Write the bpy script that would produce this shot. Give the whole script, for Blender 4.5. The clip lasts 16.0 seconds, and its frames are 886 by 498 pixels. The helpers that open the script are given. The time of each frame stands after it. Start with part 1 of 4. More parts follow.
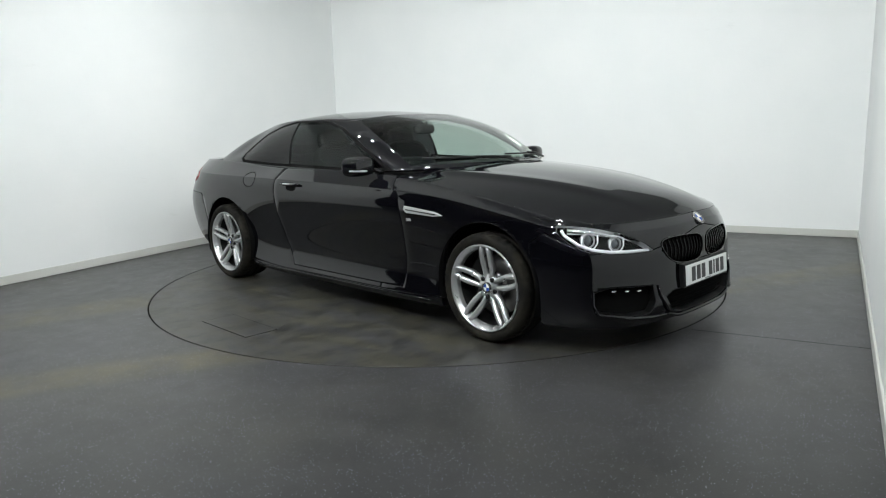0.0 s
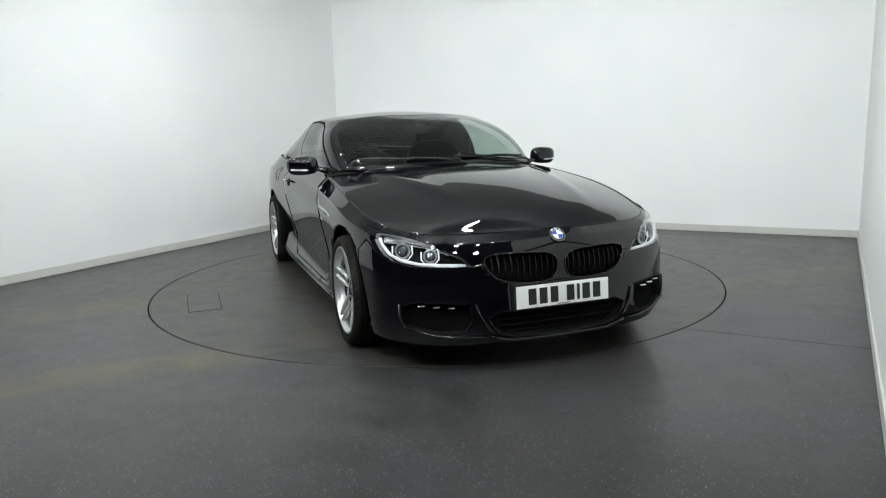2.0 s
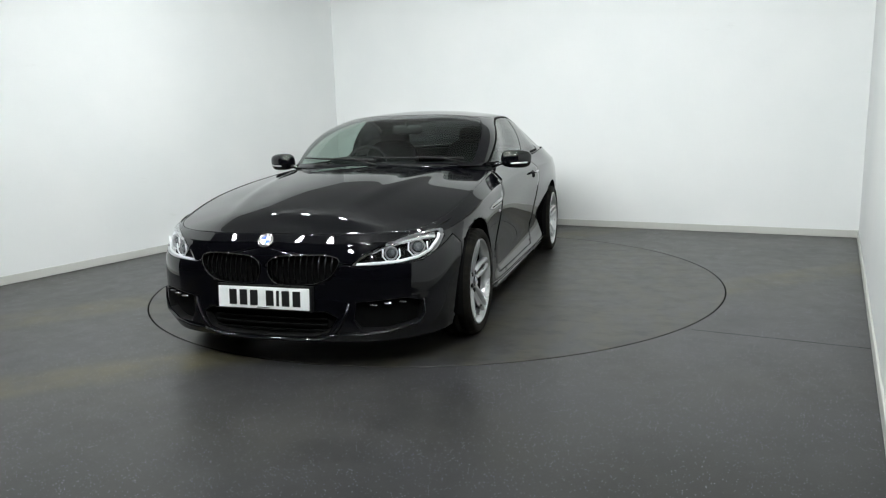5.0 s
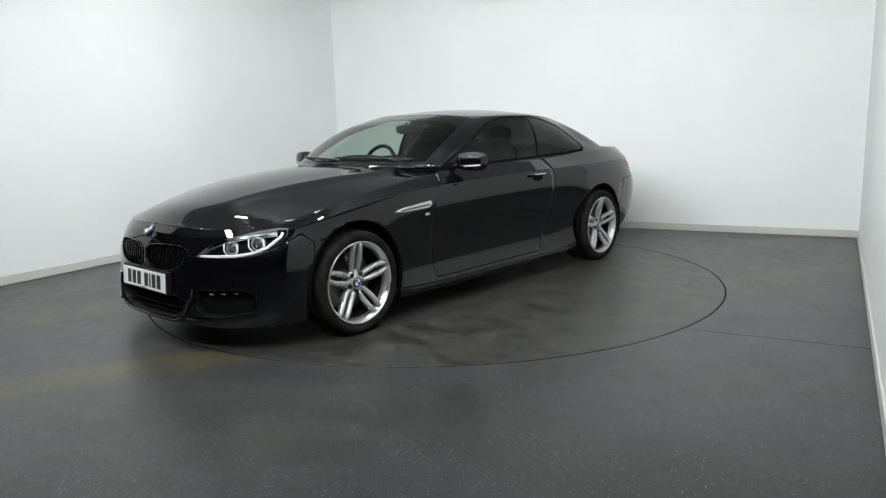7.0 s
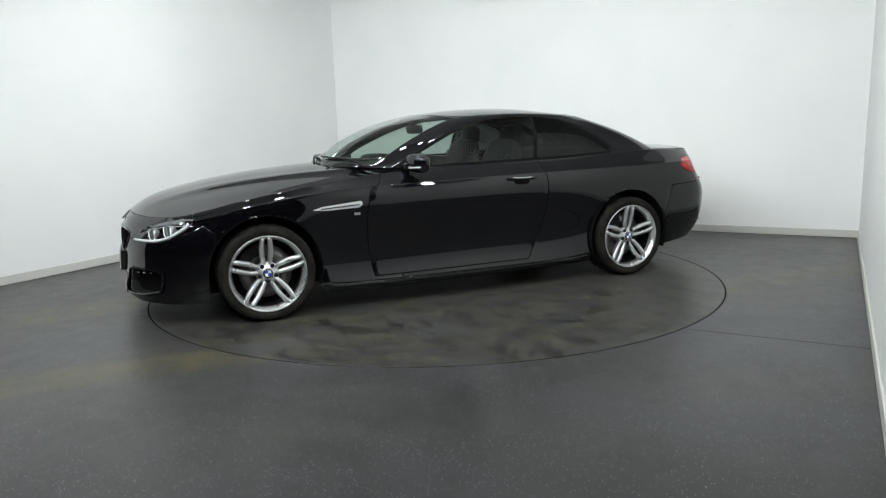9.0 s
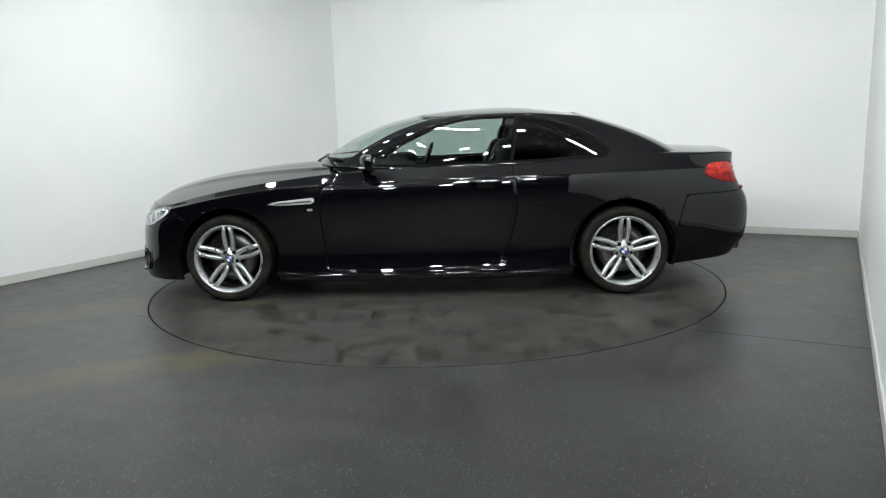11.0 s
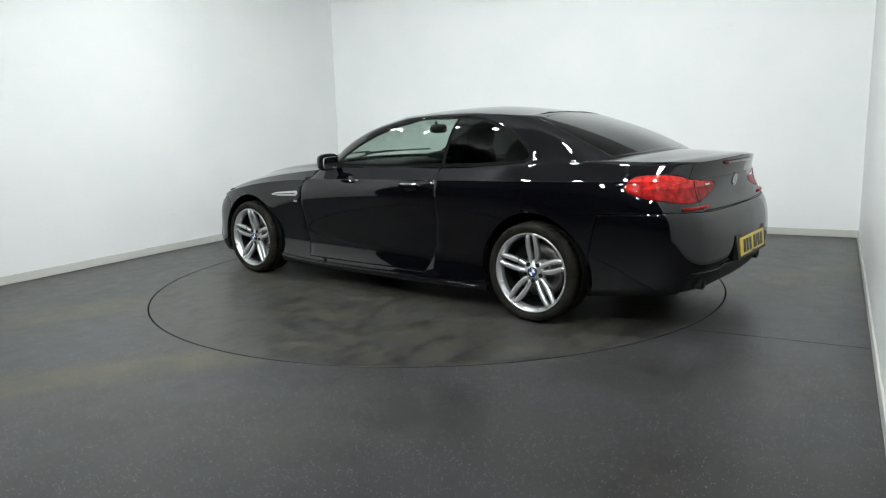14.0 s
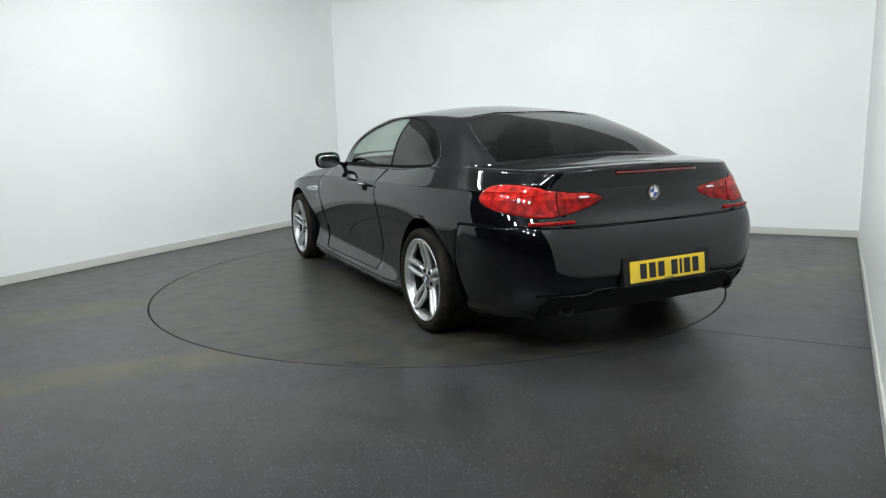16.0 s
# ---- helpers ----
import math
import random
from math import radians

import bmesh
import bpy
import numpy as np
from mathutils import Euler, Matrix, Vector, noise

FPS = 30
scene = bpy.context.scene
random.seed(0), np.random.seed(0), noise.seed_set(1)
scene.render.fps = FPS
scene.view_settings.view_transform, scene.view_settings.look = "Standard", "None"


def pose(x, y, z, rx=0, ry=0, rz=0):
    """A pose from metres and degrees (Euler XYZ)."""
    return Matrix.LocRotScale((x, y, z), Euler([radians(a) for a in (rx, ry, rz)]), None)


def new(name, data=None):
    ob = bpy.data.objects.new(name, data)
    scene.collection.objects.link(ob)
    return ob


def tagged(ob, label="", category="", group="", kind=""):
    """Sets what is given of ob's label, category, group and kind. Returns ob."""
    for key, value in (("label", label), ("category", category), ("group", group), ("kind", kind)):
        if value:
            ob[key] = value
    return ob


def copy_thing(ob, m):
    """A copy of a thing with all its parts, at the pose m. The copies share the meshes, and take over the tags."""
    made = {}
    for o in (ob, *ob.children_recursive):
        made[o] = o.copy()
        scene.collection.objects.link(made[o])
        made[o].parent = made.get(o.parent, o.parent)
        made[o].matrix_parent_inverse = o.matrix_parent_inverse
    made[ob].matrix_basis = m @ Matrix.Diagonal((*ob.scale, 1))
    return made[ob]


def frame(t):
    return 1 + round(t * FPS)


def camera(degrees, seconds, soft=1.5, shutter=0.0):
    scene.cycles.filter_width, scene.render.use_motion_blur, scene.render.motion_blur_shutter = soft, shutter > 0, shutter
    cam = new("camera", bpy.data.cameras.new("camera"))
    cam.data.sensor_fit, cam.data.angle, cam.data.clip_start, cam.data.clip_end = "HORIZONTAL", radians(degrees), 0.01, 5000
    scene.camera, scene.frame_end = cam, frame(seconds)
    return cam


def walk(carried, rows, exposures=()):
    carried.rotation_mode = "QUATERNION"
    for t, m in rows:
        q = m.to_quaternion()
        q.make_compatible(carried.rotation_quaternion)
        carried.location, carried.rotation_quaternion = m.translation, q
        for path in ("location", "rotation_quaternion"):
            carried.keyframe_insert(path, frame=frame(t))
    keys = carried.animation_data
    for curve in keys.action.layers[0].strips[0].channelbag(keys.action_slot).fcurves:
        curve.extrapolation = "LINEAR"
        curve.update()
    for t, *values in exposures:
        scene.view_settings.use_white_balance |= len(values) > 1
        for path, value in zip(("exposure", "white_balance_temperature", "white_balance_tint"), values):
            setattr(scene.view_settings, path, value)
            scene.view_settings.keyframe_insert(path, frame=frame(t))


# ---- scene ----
cam = camera(65.13, 16.0, soft=1.2)
EYE = (0.0, -5.648, 1.218)
VIEW = pose(*EYE, 90 - 9.97, 0, -0.54) @ pose(0, 0, 0, 0, 0, -1.61)
walk(cam, [(0.0, VIEW), (16.0, VIEW)], exposures=[(0.0, 0.0, 6500, 10), (16.0, 0.0, 6500, 10)])

# ---- world and room light ----
world = bpy.data.worlds.new("world")
scene.world = world
world.use_nodes = True
world.node_tree.nodes["Background"].inputs[0].default_value = (0.5, 0.55, 0.6, 1)
world.node_tree.nodes["Background"].inputs[1].default_value = 0.02
LAMP_POWER = 286.0
ROOM_TURN = 61.0          # direction of the long walls, degrees from the x axis
ROOM_U = (-2.9, 3.14)     # open front and back wall of the bay along that direction
ROOM_V = (-3.140, 3.29)    # the two long walls across it
HALL_U, HALL_V = -10.0, (-6.5, 6.5)   # unseen dim hall, added before the bay
CEILING = 3.15


# ---- materials ----
def material(name, color, rough=0.5, metal=0.0, coat=0.0, **more):
    m = bpy.data.materials.new(name)
    m.use_nodes = True
    b = m.node_tree.nodes["Principled BSDF"]
    b.inputs["Base Color"].default_value = (*color, 1)
    b.inputs["Roughness"].default_value = rough
    b.inputs["Metallic"].default_value = metal
    b.inputs["Coat Weight"].default_value = coat
    b.inputs["Coat Roughness"].default_value = 0.015
    for k, v in more.items():
        b.inputs[k.replace("_", " ")].default_value = v
    return m


def node(m, kind, **props):
    n = m.node_tree.nodes.new(kind)
    for k, v in props.items():
        n.inputs[k.replace("_", " ")].default_value = v
    return n


def link(m, a, b):
    m.node_tree.links.new(a, b)


def bsdf(m):
    return m.node_tree.nodes["Principled BSDF"]


def coords(m, scale=(1, 1, 1)):
    c = m.node_tree.nodes.new("ShaderNodeTexCoord")
    p = m.node_tree.nodes.new("ShaderNodeMapping")
    p.inputs["Scale"].default_value = scale
    link(m, c.outputs["Object"], p.inputs["Vector"])
    return p.outputs["Vector"]


def ramp(m, fac, stops):
    r = m.node_tree.nodes.new("ShaderNodeValToRGB")
    e = r.color_ramp.elements
    e[0].position, e[0].color = stops[0][0], (*stops[0][1], 1)
    e[1].position, e[1].color = stops[-1][0], (*stops[-1][1], 1)
    for at, col in stops[1:-1]:
        x = e.new(at)
        x.color = (*col, 1)
    link(m, fac, r.inputs["Fac"])
    return r.outputs["Color"]


def mix(m, fac, a, b, blend="MIX"):
    x = m.node_tree.nodes.new("ShaderNodeMix")
    x.data_type, x.blend_type = "RGBA", blend
    for v, i in ((fac, 0), (a, 6), (b, 7)):
        if isinstance(v, (int, float)):
            x.inputs[i].default_value = v
        elif isinstance(v, tuple):
            x.inputs[i].default_value = (*v, 1)
        else:
            link(m, v, x.inputs[i])
    return x.outputs[2]


def noise_of(m, vec, scale, detail=4.0, rough=0.55):
    n = node(m, "ShaderNodeTexNoise", Scale=scale, Detail=detail, Roughness=rough)
    link(m, vec, n.inputs["Vector"])
    return n.outputs["Fac"]


def bump(m, height, strength, distance=0.002):
    b = node(m, "ShaderNodeBump", Strength=strength, Distance=distance)
    link(m, height, b.inputs["Height"])
    link(m, b.outputs["Normal"], bsdf(m).inputs["Normal"])


def wall_material():
    m = material("white_wall_paint", (0.82, 0.83, 0.82), 0.55)
    v = coords(m)
    n = noise_of(m, v, 0.9, 3)
    fine = noise_of(m, v, 55, 4)
    scuff = noise_of(m, coords(m, (0.6, 0.6, 2.5)), 2.3, 7, 0.7)
    c = ramp(m, n, [(0.3, (0.79, 0.805, 0.80)), (0.7, (0.84, 0.845, 0.835))])
    s = ramp(m, scuff, [(0.66, (1, 1, 1)), (0.78, (0.90, 0.90, 0.89))])
    link(m, mix(m, 1.0, c, s, "MULTIPLY"), bsdf(m).inputs["Base Color"])
    bump(m, fine, 0.12, 0.001)
    return m


def band(m, start, end, width):
    """A soft-edged strip of the floor from start through end."""
    d = (Vector(end) - Vector(start)).normalized()
    c = m.node_tree.nodes.new("ShaderNodeTexCoord")
    off = m.node_tree.nodes.new("ShaderNodeVectorMath")
    off.operation = "SUBTRACT"
    off.inputs[1].default_value = (*start, 0)
    link(m, c.outputs["Object"], off.inputs[0])
    dot = m.node_tree.nodes.new("ShaderNodeVectorMath")
    dot.operation = "DOT_PRODUCT"
    dot.inputs[1].default_value = (-d.y / width, d.x / width, 0)
    link(m, off.outputs[0], dot.inputs[0])
    ab = m.node_tree.nodes.new("ShaderNodeMath")
    ab.operation = "ABSOLUTE"
    link(m, dot.outputs["Value"], ab.inputs[0])
    return ramp(m, ab.outputs[0], [(0.30, (1, 1, 1)), (0.62, (0, 0, 0))])


def floor_material(name, disc):
    """Dark speckled rubber flooring, worn and dusty round the turning disc."""
    m = material(name, (0.04, 0.04, 0.043), 0.4)
    v = coords(m)
    big, mid, fine = noise_of(m, v, 0.8, 6, 0.6), noise_of(m, v, 7.0, 12, 0.70), noise_of(m, v, 120, 3)
    vo = node(m, "ShaderNodeTexVoronoi", Scale=90)
    link(m, v, vo.inputs["Vector"])
    speck = ramp(m, vo.outputs["Distance"], [(0.13, (1, 1, 1)), (0.20, (0, 0, 0))])
    pick = ramp(m, vo.outputs["Color"], [(0.42, (0, 0, 0)), (0.50, (1, 1, 1))])
    speck = mix(m, 1.0, speck, pick, "MULTIPLY")
    worn = ramp(m, noise_of(m, v, 1.9, 5, 0.6), [(0.33, (0.35, 0.35, 0.35)), (0.55, (1, 1, 1))])
    speck = mix(m, 1.0, speck, worn, "MULTIPLY")
    base = ramp(m, mid, [(0.25, (0.027, 0.0268, 0.0274)), (0.75, (0.045, 0.0445, 0.0455))])
    if disc:
        smear = noise_of(m, coords(m, (1.0, 2.0, 1)), 2.6, 12, 0.72)
        wipe = noise_of(m, coords(m, (2.4, 1.0, 1)), 2.8, 12, 0.74)
        dust = ramp(m, smear, [(0.44, (0, 0, 0)), (0.50, (0.5, 0.5, 0.5)), (0.62, (1, 1, 1))])
        dark = ramp(m, wipe, [(0.42, (0.45, 0.45, 0.45)), (0.50, (1, 1, 1))])
        dust_col = ramp(m, mid, [(0.3, (0.022, 0.021, 0.0155)), (0.72, (0.080, 0.074, 0.050))])
        base = mix(m, dust, base, dust_col)
        base = mix(m, 1.0, base, dark, "MULTIPLY")
        flecks = 0.05
    else:
        tracks = mix(m, 1.0, band(m, (-2.39, 2.06), (-1.62, 1.67), .46), band(m, (-3.1, .79), (-2.28, .10), .36), "ADD")
        tracks = mix(m, 1.0, tracks, ramp(m, noise_of(m, v, 2.6, 9, 0.7), [(0.28, (0, 0, 0)), (0.62, (1, 1, 1))]), "MULTIPLY")
        haze = ramp(m, big, [(0.42, (0, 0, 0)), (0.72, (0.55, 0.55, 0.55))])
        base = mix(m, haze, base, ramp(m, mid, [(0.3, (0.028, 0.027, 0.021)), (0.75, (0.058, 0.054, 0.038))]))
        base = mix(m, tracks, base, ramp(m, mid, [(0.25, (0.036, 0.032, 0.017)), (0.72, (0.105, 0.094, 0.046))]))
        blot = ramp(m, noise_of(m, v, 1.3, 8, 0.7), [(0.34, (0.60, 0.60, 0.60)), (0.55, (1.08, 1.08, 1.08))])
        base = mix(m, 1.0, base, blot, "MULTIPLY")
        flecks = 1.0
    fleck_col = ramp(m, vo.outputs["Color"], [(0.46, (0.23, 0.205, 0.42)), (0.74, (0.50, 0.50, 0.60))])
    amount = mix(m, flecks, (0, 0, 0), speck)
    link(m, mix(m, amount, base, fleck_col), bsdf(m).inputs["Base Color"])
    r = ramp(m, mid, [(0.2, (0.30, 0.30, 0.30)), (0.8, (0.48, 0.48, 0.48))])
    link(m, r, bsdf(m).inputs["Roughness"])
    bump(m, fine, 0.25, 0.0015)
    return m


def paint_material():
    m = material("black_car_paint", (0.003, 0.003, 0.004), 0.35, 0.0, 1.0)
    v = coords(m)
    fl = node(m, "ShaderNodeTexVoronoi", Scale=900)
    link(m, v, fl.inputs["Vector"])
    c = ramp(m, fl.outputs["Color"], [(0.2, (0.0012, 0.0012, 0.0017)), (0.9, (0.0034, 0.0034, 0.0052))])
    link(m, c, bsdf(m).inputs["Base Color"])
    bsdf(m).inputs["Specular IOR Level"].default_value = 0.0
    bsdf(m).inputs["Coat IOR"].default_value = 1.56
    peel = node(m, "ShaderNodeBump", Strength=0.03, Distance=0.0006)
    link(m, noise_of(m, v, 160, 2), peel.inputs["Height"])
    link(m, peel.outputs["Normal"], bsdf(m).inputs["Coat Normal"])
    return m


def tyre_material():
    m = material("tyre_rubber", (0.012, 0.012, 0.012), 0.75, Specular_IOR_Level=0.1)
    n = noise_of(m, coords(m), 9, 6)
    link(m, ramp(m, n, [(0.35, (0.007, 0.0068, 0.0064)), (0.75, (0.024, 0.021, 0.016))]), bsdf(m).inputs["Base Color"])
    bump(m, noise_of(m, coords(m), 180, 3), 0.2, 0.001)
    return m


def alloy_material():
    m = material("silver_alloy", (0.62, 0.625, 0.63), 0.3, 0.86)
    n = noise_of(m, coords(m), 14, 5)
    link(m, ramp(m, n, [(0.3, (0.26, 0.26, 0.26)), (0.8, (0.36, 0.36, 0.36))]), bsdf(m).inputs["Roughness"])
    return m


def glass_material(name, tint, rough=0.0):
    m = material(name, tint, rough)
    b = bsdf(m)
    b.inputs["Transmission Weight"].default_value = 1.0
    b.inputs["IOR"].default_value = 1.45
    return m


def thin_glass(name, tint):
    """A car window: tinted see-through sheet with a mirror-like surface."""
    m = bpy.data.materials.new(name)
    m.use_nodes = True
    nt = m.node_tree
    nt.nodes.clear()
    out, t, g = nt.nodes.new("ShaderNodeOutputMaterial"), nt.nodes.new("ShaderNodeBsdfTransparent"), nt.nodes.new("ShaderNodeBsdfGlossy")
    f, x = nt.nodes.new("ShaderNodeLayerWeight"), nt.nodes.new("ShaderNodeMixShader")
    power, scale = nt.nodes.new("ShaderNodeMath"), nt.nodes.new("ShaderNodeMath")
    power.operation, scale.operation = "POWER", "MULTIPLY_ADD"
    power.inputs[1].default_value = 5.0
    scale.inputs[1].default_value, scale.inputs[2].default_value = 0.9, 0.028
    f.inputs["Blend"].default_value = 0.5
    t.inputs[0].default_value = (*tint, 1)
    g.inputs[0].default_value, g.inputs["Roughness"].default_value = (1, 1, 1, 1), 0.01
    nt.links.new(f.outputs["Facing"], power.inputs[0])
    nt.links.new(power.outputs[0], scale.inputs[0])
    nt.links.new(scale.outputs[0], x.inputs[0])
    nt.links.new(t.outputs[0], x.inputs[1])
    nt.links.new(g.outputs[0], x.inputs[2])
    nt.links.new(x.outputs[0], out.inputs[0])
    return m


WALL, FLOOR, DISC = wall_material(), floor_material("speckled_rubber", False), floor_material("worn_speckled_rubber", True)
PAINT, TYRE, ALLOY = paint_material(), tyre_material(), alloy_material()
GLASS = thin_glass("windscreen_glass", (0.76, 0.84, 0.80))
DOOR_GLASS = thin_glass("door_glass", (0.54, 0.62, 0.58))
PRIVACY = thin_glass("tinted_glass", (0.036, 0.04, 0.04))
LENS = thin_glass("clear_lens", (0.95, 0.96, 0.97))
BLACK = material("satin_black_plastic", (0.006, 0.006, 0.006), 0.42, Specular_IOR_Level=0.3)
GLOSS = material("gloss_black", (0.004, 0.004, 0.004), 0.12, 0.0, 1.0)
LINER = material("dark_liner", (0.004, 0.004, 0.004), 0.9, Specular_IOR_Level=0.08)
CHROME = material("chrome", (0.80, 0.80, 0.81), 0.08, 1.0)
SATIN = material("satin_metal", (0.62, 0.62, 0.63), 0.32, 0.55)
STEEL = material("brake_steel", (0.30, 0.29, 0.28), 0.38, 0.9)
RED = material("red_lamp_plastic", (0.78, 0.016, 0.010), 0.4, 0.0, 1.0, Specular_IOR_Level=0.05)
RED_DEEP = material("deep_red_lamp_plastic", (0.30, 0.006, 0.006), 0.4, 0.0, 0.4, Specular_IOR_Level=0.05)
RED_DARK = material("dark_red_lamp_plastic", (0.09, 0.004, 0.005), 0.15, 0.0, 0.6)
BLUE = material("badge_blue", (0.03, 0.09, 0.40), 0.25, 0.0, 1.0)
WHITE = material("badge_white", (0.80, 0.80, 0.80), 0.25, 0.0, 1.0)
PLATE_WHITE = material("plate_white", (0.82, 0.83, 0.82), 0.3, 0.0, 0.5)
PLATE_YELLOW = material("plate_yellow", (0.80, 0.56, 0.02), 0.3, 0.0, 0.5)
INK = material("plate_ink", (0.01, 0.01, 0.01), 0.4)
LEATHER = material("black_leather", (0.005, 0.005, 0.0055), 0.5, Specular_IOR_Level=0.12)
BASE = material("grey_white_skirting_paint", (0.56, 0.56, 0.525), 0.5)
DARK_WALL = material("dark_grey_wall", (0.03, 0.03, 0.032), 0.7)
CEIL = material("grey_ceiling_paint", (0.45, 0.45, 0.445), 0.8)
for _red in (RED, RED_DEEP):
    _cells = node(_red, "ShaderNodeTexVoronoi", Scale=95)
    link(_red, coords(_red), _cells.inputs["Vector"])
    _b = node(_red, "ShaderNodeBump", Strength=0.18, Distance=0.002)
    link(_red, _cells.outputs["Distance"], _b.inputs["Height"])
    link(_red, _b.outputs["Normal"], bsdf(_red).inputs["Normal"])
    link(_red, mix(_red, ramp(_red, noise_of(_red, coords(_red), 26, 3), [(0.35, (0, 0, 0)), (0.65, (1, 1, 1))]), (0.20, 0.004, 0.004) if _red is RED else (0.13, 0.003, 0.003),
                   (0.66, 0.016, 0.010) if _red is RED else (0.36, 0.008, 0.007)), bsdf(_red).inputs["Base Color"])
bump(LEATHER, noise_of(LEATHER, coords(LEATHER), 90, 3), 0.06, 0.001)
bump(BASE, noise_of(BASE, coords(BASE), 40, 4), 0.2, 0.001)
LIGHT = material("lamp_diffuser", (0.9, 0.9, 0.9), 0.4)
bsdf(LIGHT).inputs["Emission Color"].default_value = (0.945, 1.0, 1.0, 1)
bsdf(LIGHT).inputs["Emission Strength"].default_value = LAMP_POWER


# ---- mesh helpers ----
def part(name, bm, mat, parent=None, label="", smooth=True):
    me = bpy.data.meshes.new(name)
    bm.normal_update()
    bm.to_mesh(me)
    bm.free()
    for p in me.polygons:
        p.use_smooth = smooth
    me.materials.append(mat)
    ob = new(name, me)
    if parent:
        ob.parent = parent
    if label:
        ob["label"] = label
    return ob


def soft_edges(ob, width=0.003, angle=35, segments=2):
    b = ob.modifiers.new("bevel", "BEVEL")
    b.width, b.segments, b.limit_method, b.angle_limit = width, segments, "ANGLE", radians(angle)
    b.harden_normals = False
    return ob


def box_bm(size, at=(0, 0, 0), turn=None, bm=None):
    bm = bm or bmesh.new()
    m = Matrix.Translation(at) @ (turn or Matrix.Identity(4)) @ Matrix.Diagonal((*size, 1))
    bmesh.ops.create_cube(bm, size=1, matrix=m)
    return bm


def lathe_bm(profile, steps=64, axis="y", bm=None, close=False):
    """Turns (radius, along) pairs about an axis."""
    bm = bm or bmesh.new()
    rings = []
    for k in range(steps):
        a = 2 * math.pi * k / steps
        c, s = math.cos(a), math.sin(a)
        rings.append([bm.verts.new((r * c, h, r * s) if axis == "y" else (h, r * c, r * s) if axis == "x" else (r * c, r * s, h)) for r, h in profile])
    n = len(profile)
    for k in range(steps):
        p, q = rings[k], rings[(k + 1) % steps]
        for i in range(n if close else n - 1):
            bm.faces.new((p[i], p[(i + 1) % n], q[(i + 1) % n], q[i]))
    bmesh.ops.recalc_face_normals(bm, faces=bm.faces)
    return bm


def tube_bm(points, radius, sides=8, bm=None, caps=True, flat=1.0):
    """A tube along points; radius one number or one per point."""
    bm = bm or bmesh.new()
    pts = [Vector(p) for p in points]
    rings = []
    for i, p in enumerate(pts):
        d = (pts[min(i + 1, len(pts) - 1)] - pts[max(i - 1, 0)]).normalized()
        up = Vector((0, 0, 1)) if abs(d.z) < 0.9 else Vector((1, 0, 0))
        a = d.cross(up).normalized()
        b = a.cross(d)
        r = radius[i] if isinstance(radius, (list, tuple)) else radius
        rings.append([bm.verts.new(p + a * r * math.cos(2 * math.pi * k / sides) + b * r * flat * math.sin(2 * math.pi * k / sides)) for k in range(sides)])
    for p, q in zip(rings, rings[1:]):
        for k in range(sides):
            bm.faces.new((p[k], p[(k + 1) % sides], q[(k + 1) % sides], q[k]))
    if caps:
        bm.faces.new(rings[0]), bm.faces.new(rings[-1])
    bmesh.ops.recalc_face_normals(bm, faces=bm.faces)
    return bm


def join_bm(bm, other):
    me = bpy.data.meshes.new("tmp")
    other.to_mesh(me)
    other.free()
    bm.from_mesh(me)
    bpy.data.meshes.remove(me)
    return bm


def mirrored(bm):
    """The same mesh on the other side of the car."""
    out = bm.copy()
    for v in out.verts:
        v.co.y = -v.co.y
    bmesh.ops.reverse_faces(out, faces=out.faces)
    return out


def superbox_bm(size, power=4.0, at=(0, 0, 0), turn=None, cuts=12):
    """A soft cushion-like block."""
    bm = bmesh.new()
    bmesh.ops.create_uvsphere(bm, u_segments=cuts * 2, v_segments=cuts, radius=1)
    e = 2.0 / power
    for v in bm.verts:
        v.co = Vector([math.copysign(abs(c) ** e, c) * s * 0.5 for c, s in zip(v.co, size)])
    bm.transform(Matrix.Translation(at) @ (turn or Matrix.Identity(4)))
    return bm


# ---- room ----
ROOM = pose(0, 0, 0, 0, 0, ROOM_TURN)      # room frame: x along the long walls, y across


def room_box(name, lo, hi, mat, label, category, skew=0.0):
    """A block in the room's frame; skew turns it about the far right corner, in degrees."""
    c = [(a + b) / 2 for a, b in zip(lo, hi)]
    ob = part(name, box_bm([b - a for a, b in zip(lo, hi)], c), mat, smooth=False)
    corner = Matrix.Translation((ROOM_U[1], ROOM_V[0], 0))
    ob.matrix_world = ROOM @ corner @ pose(0, 0, 0, 0, 0, skew) @ corner.inverted()
    return tagged(ob, label, category, kind="structure")


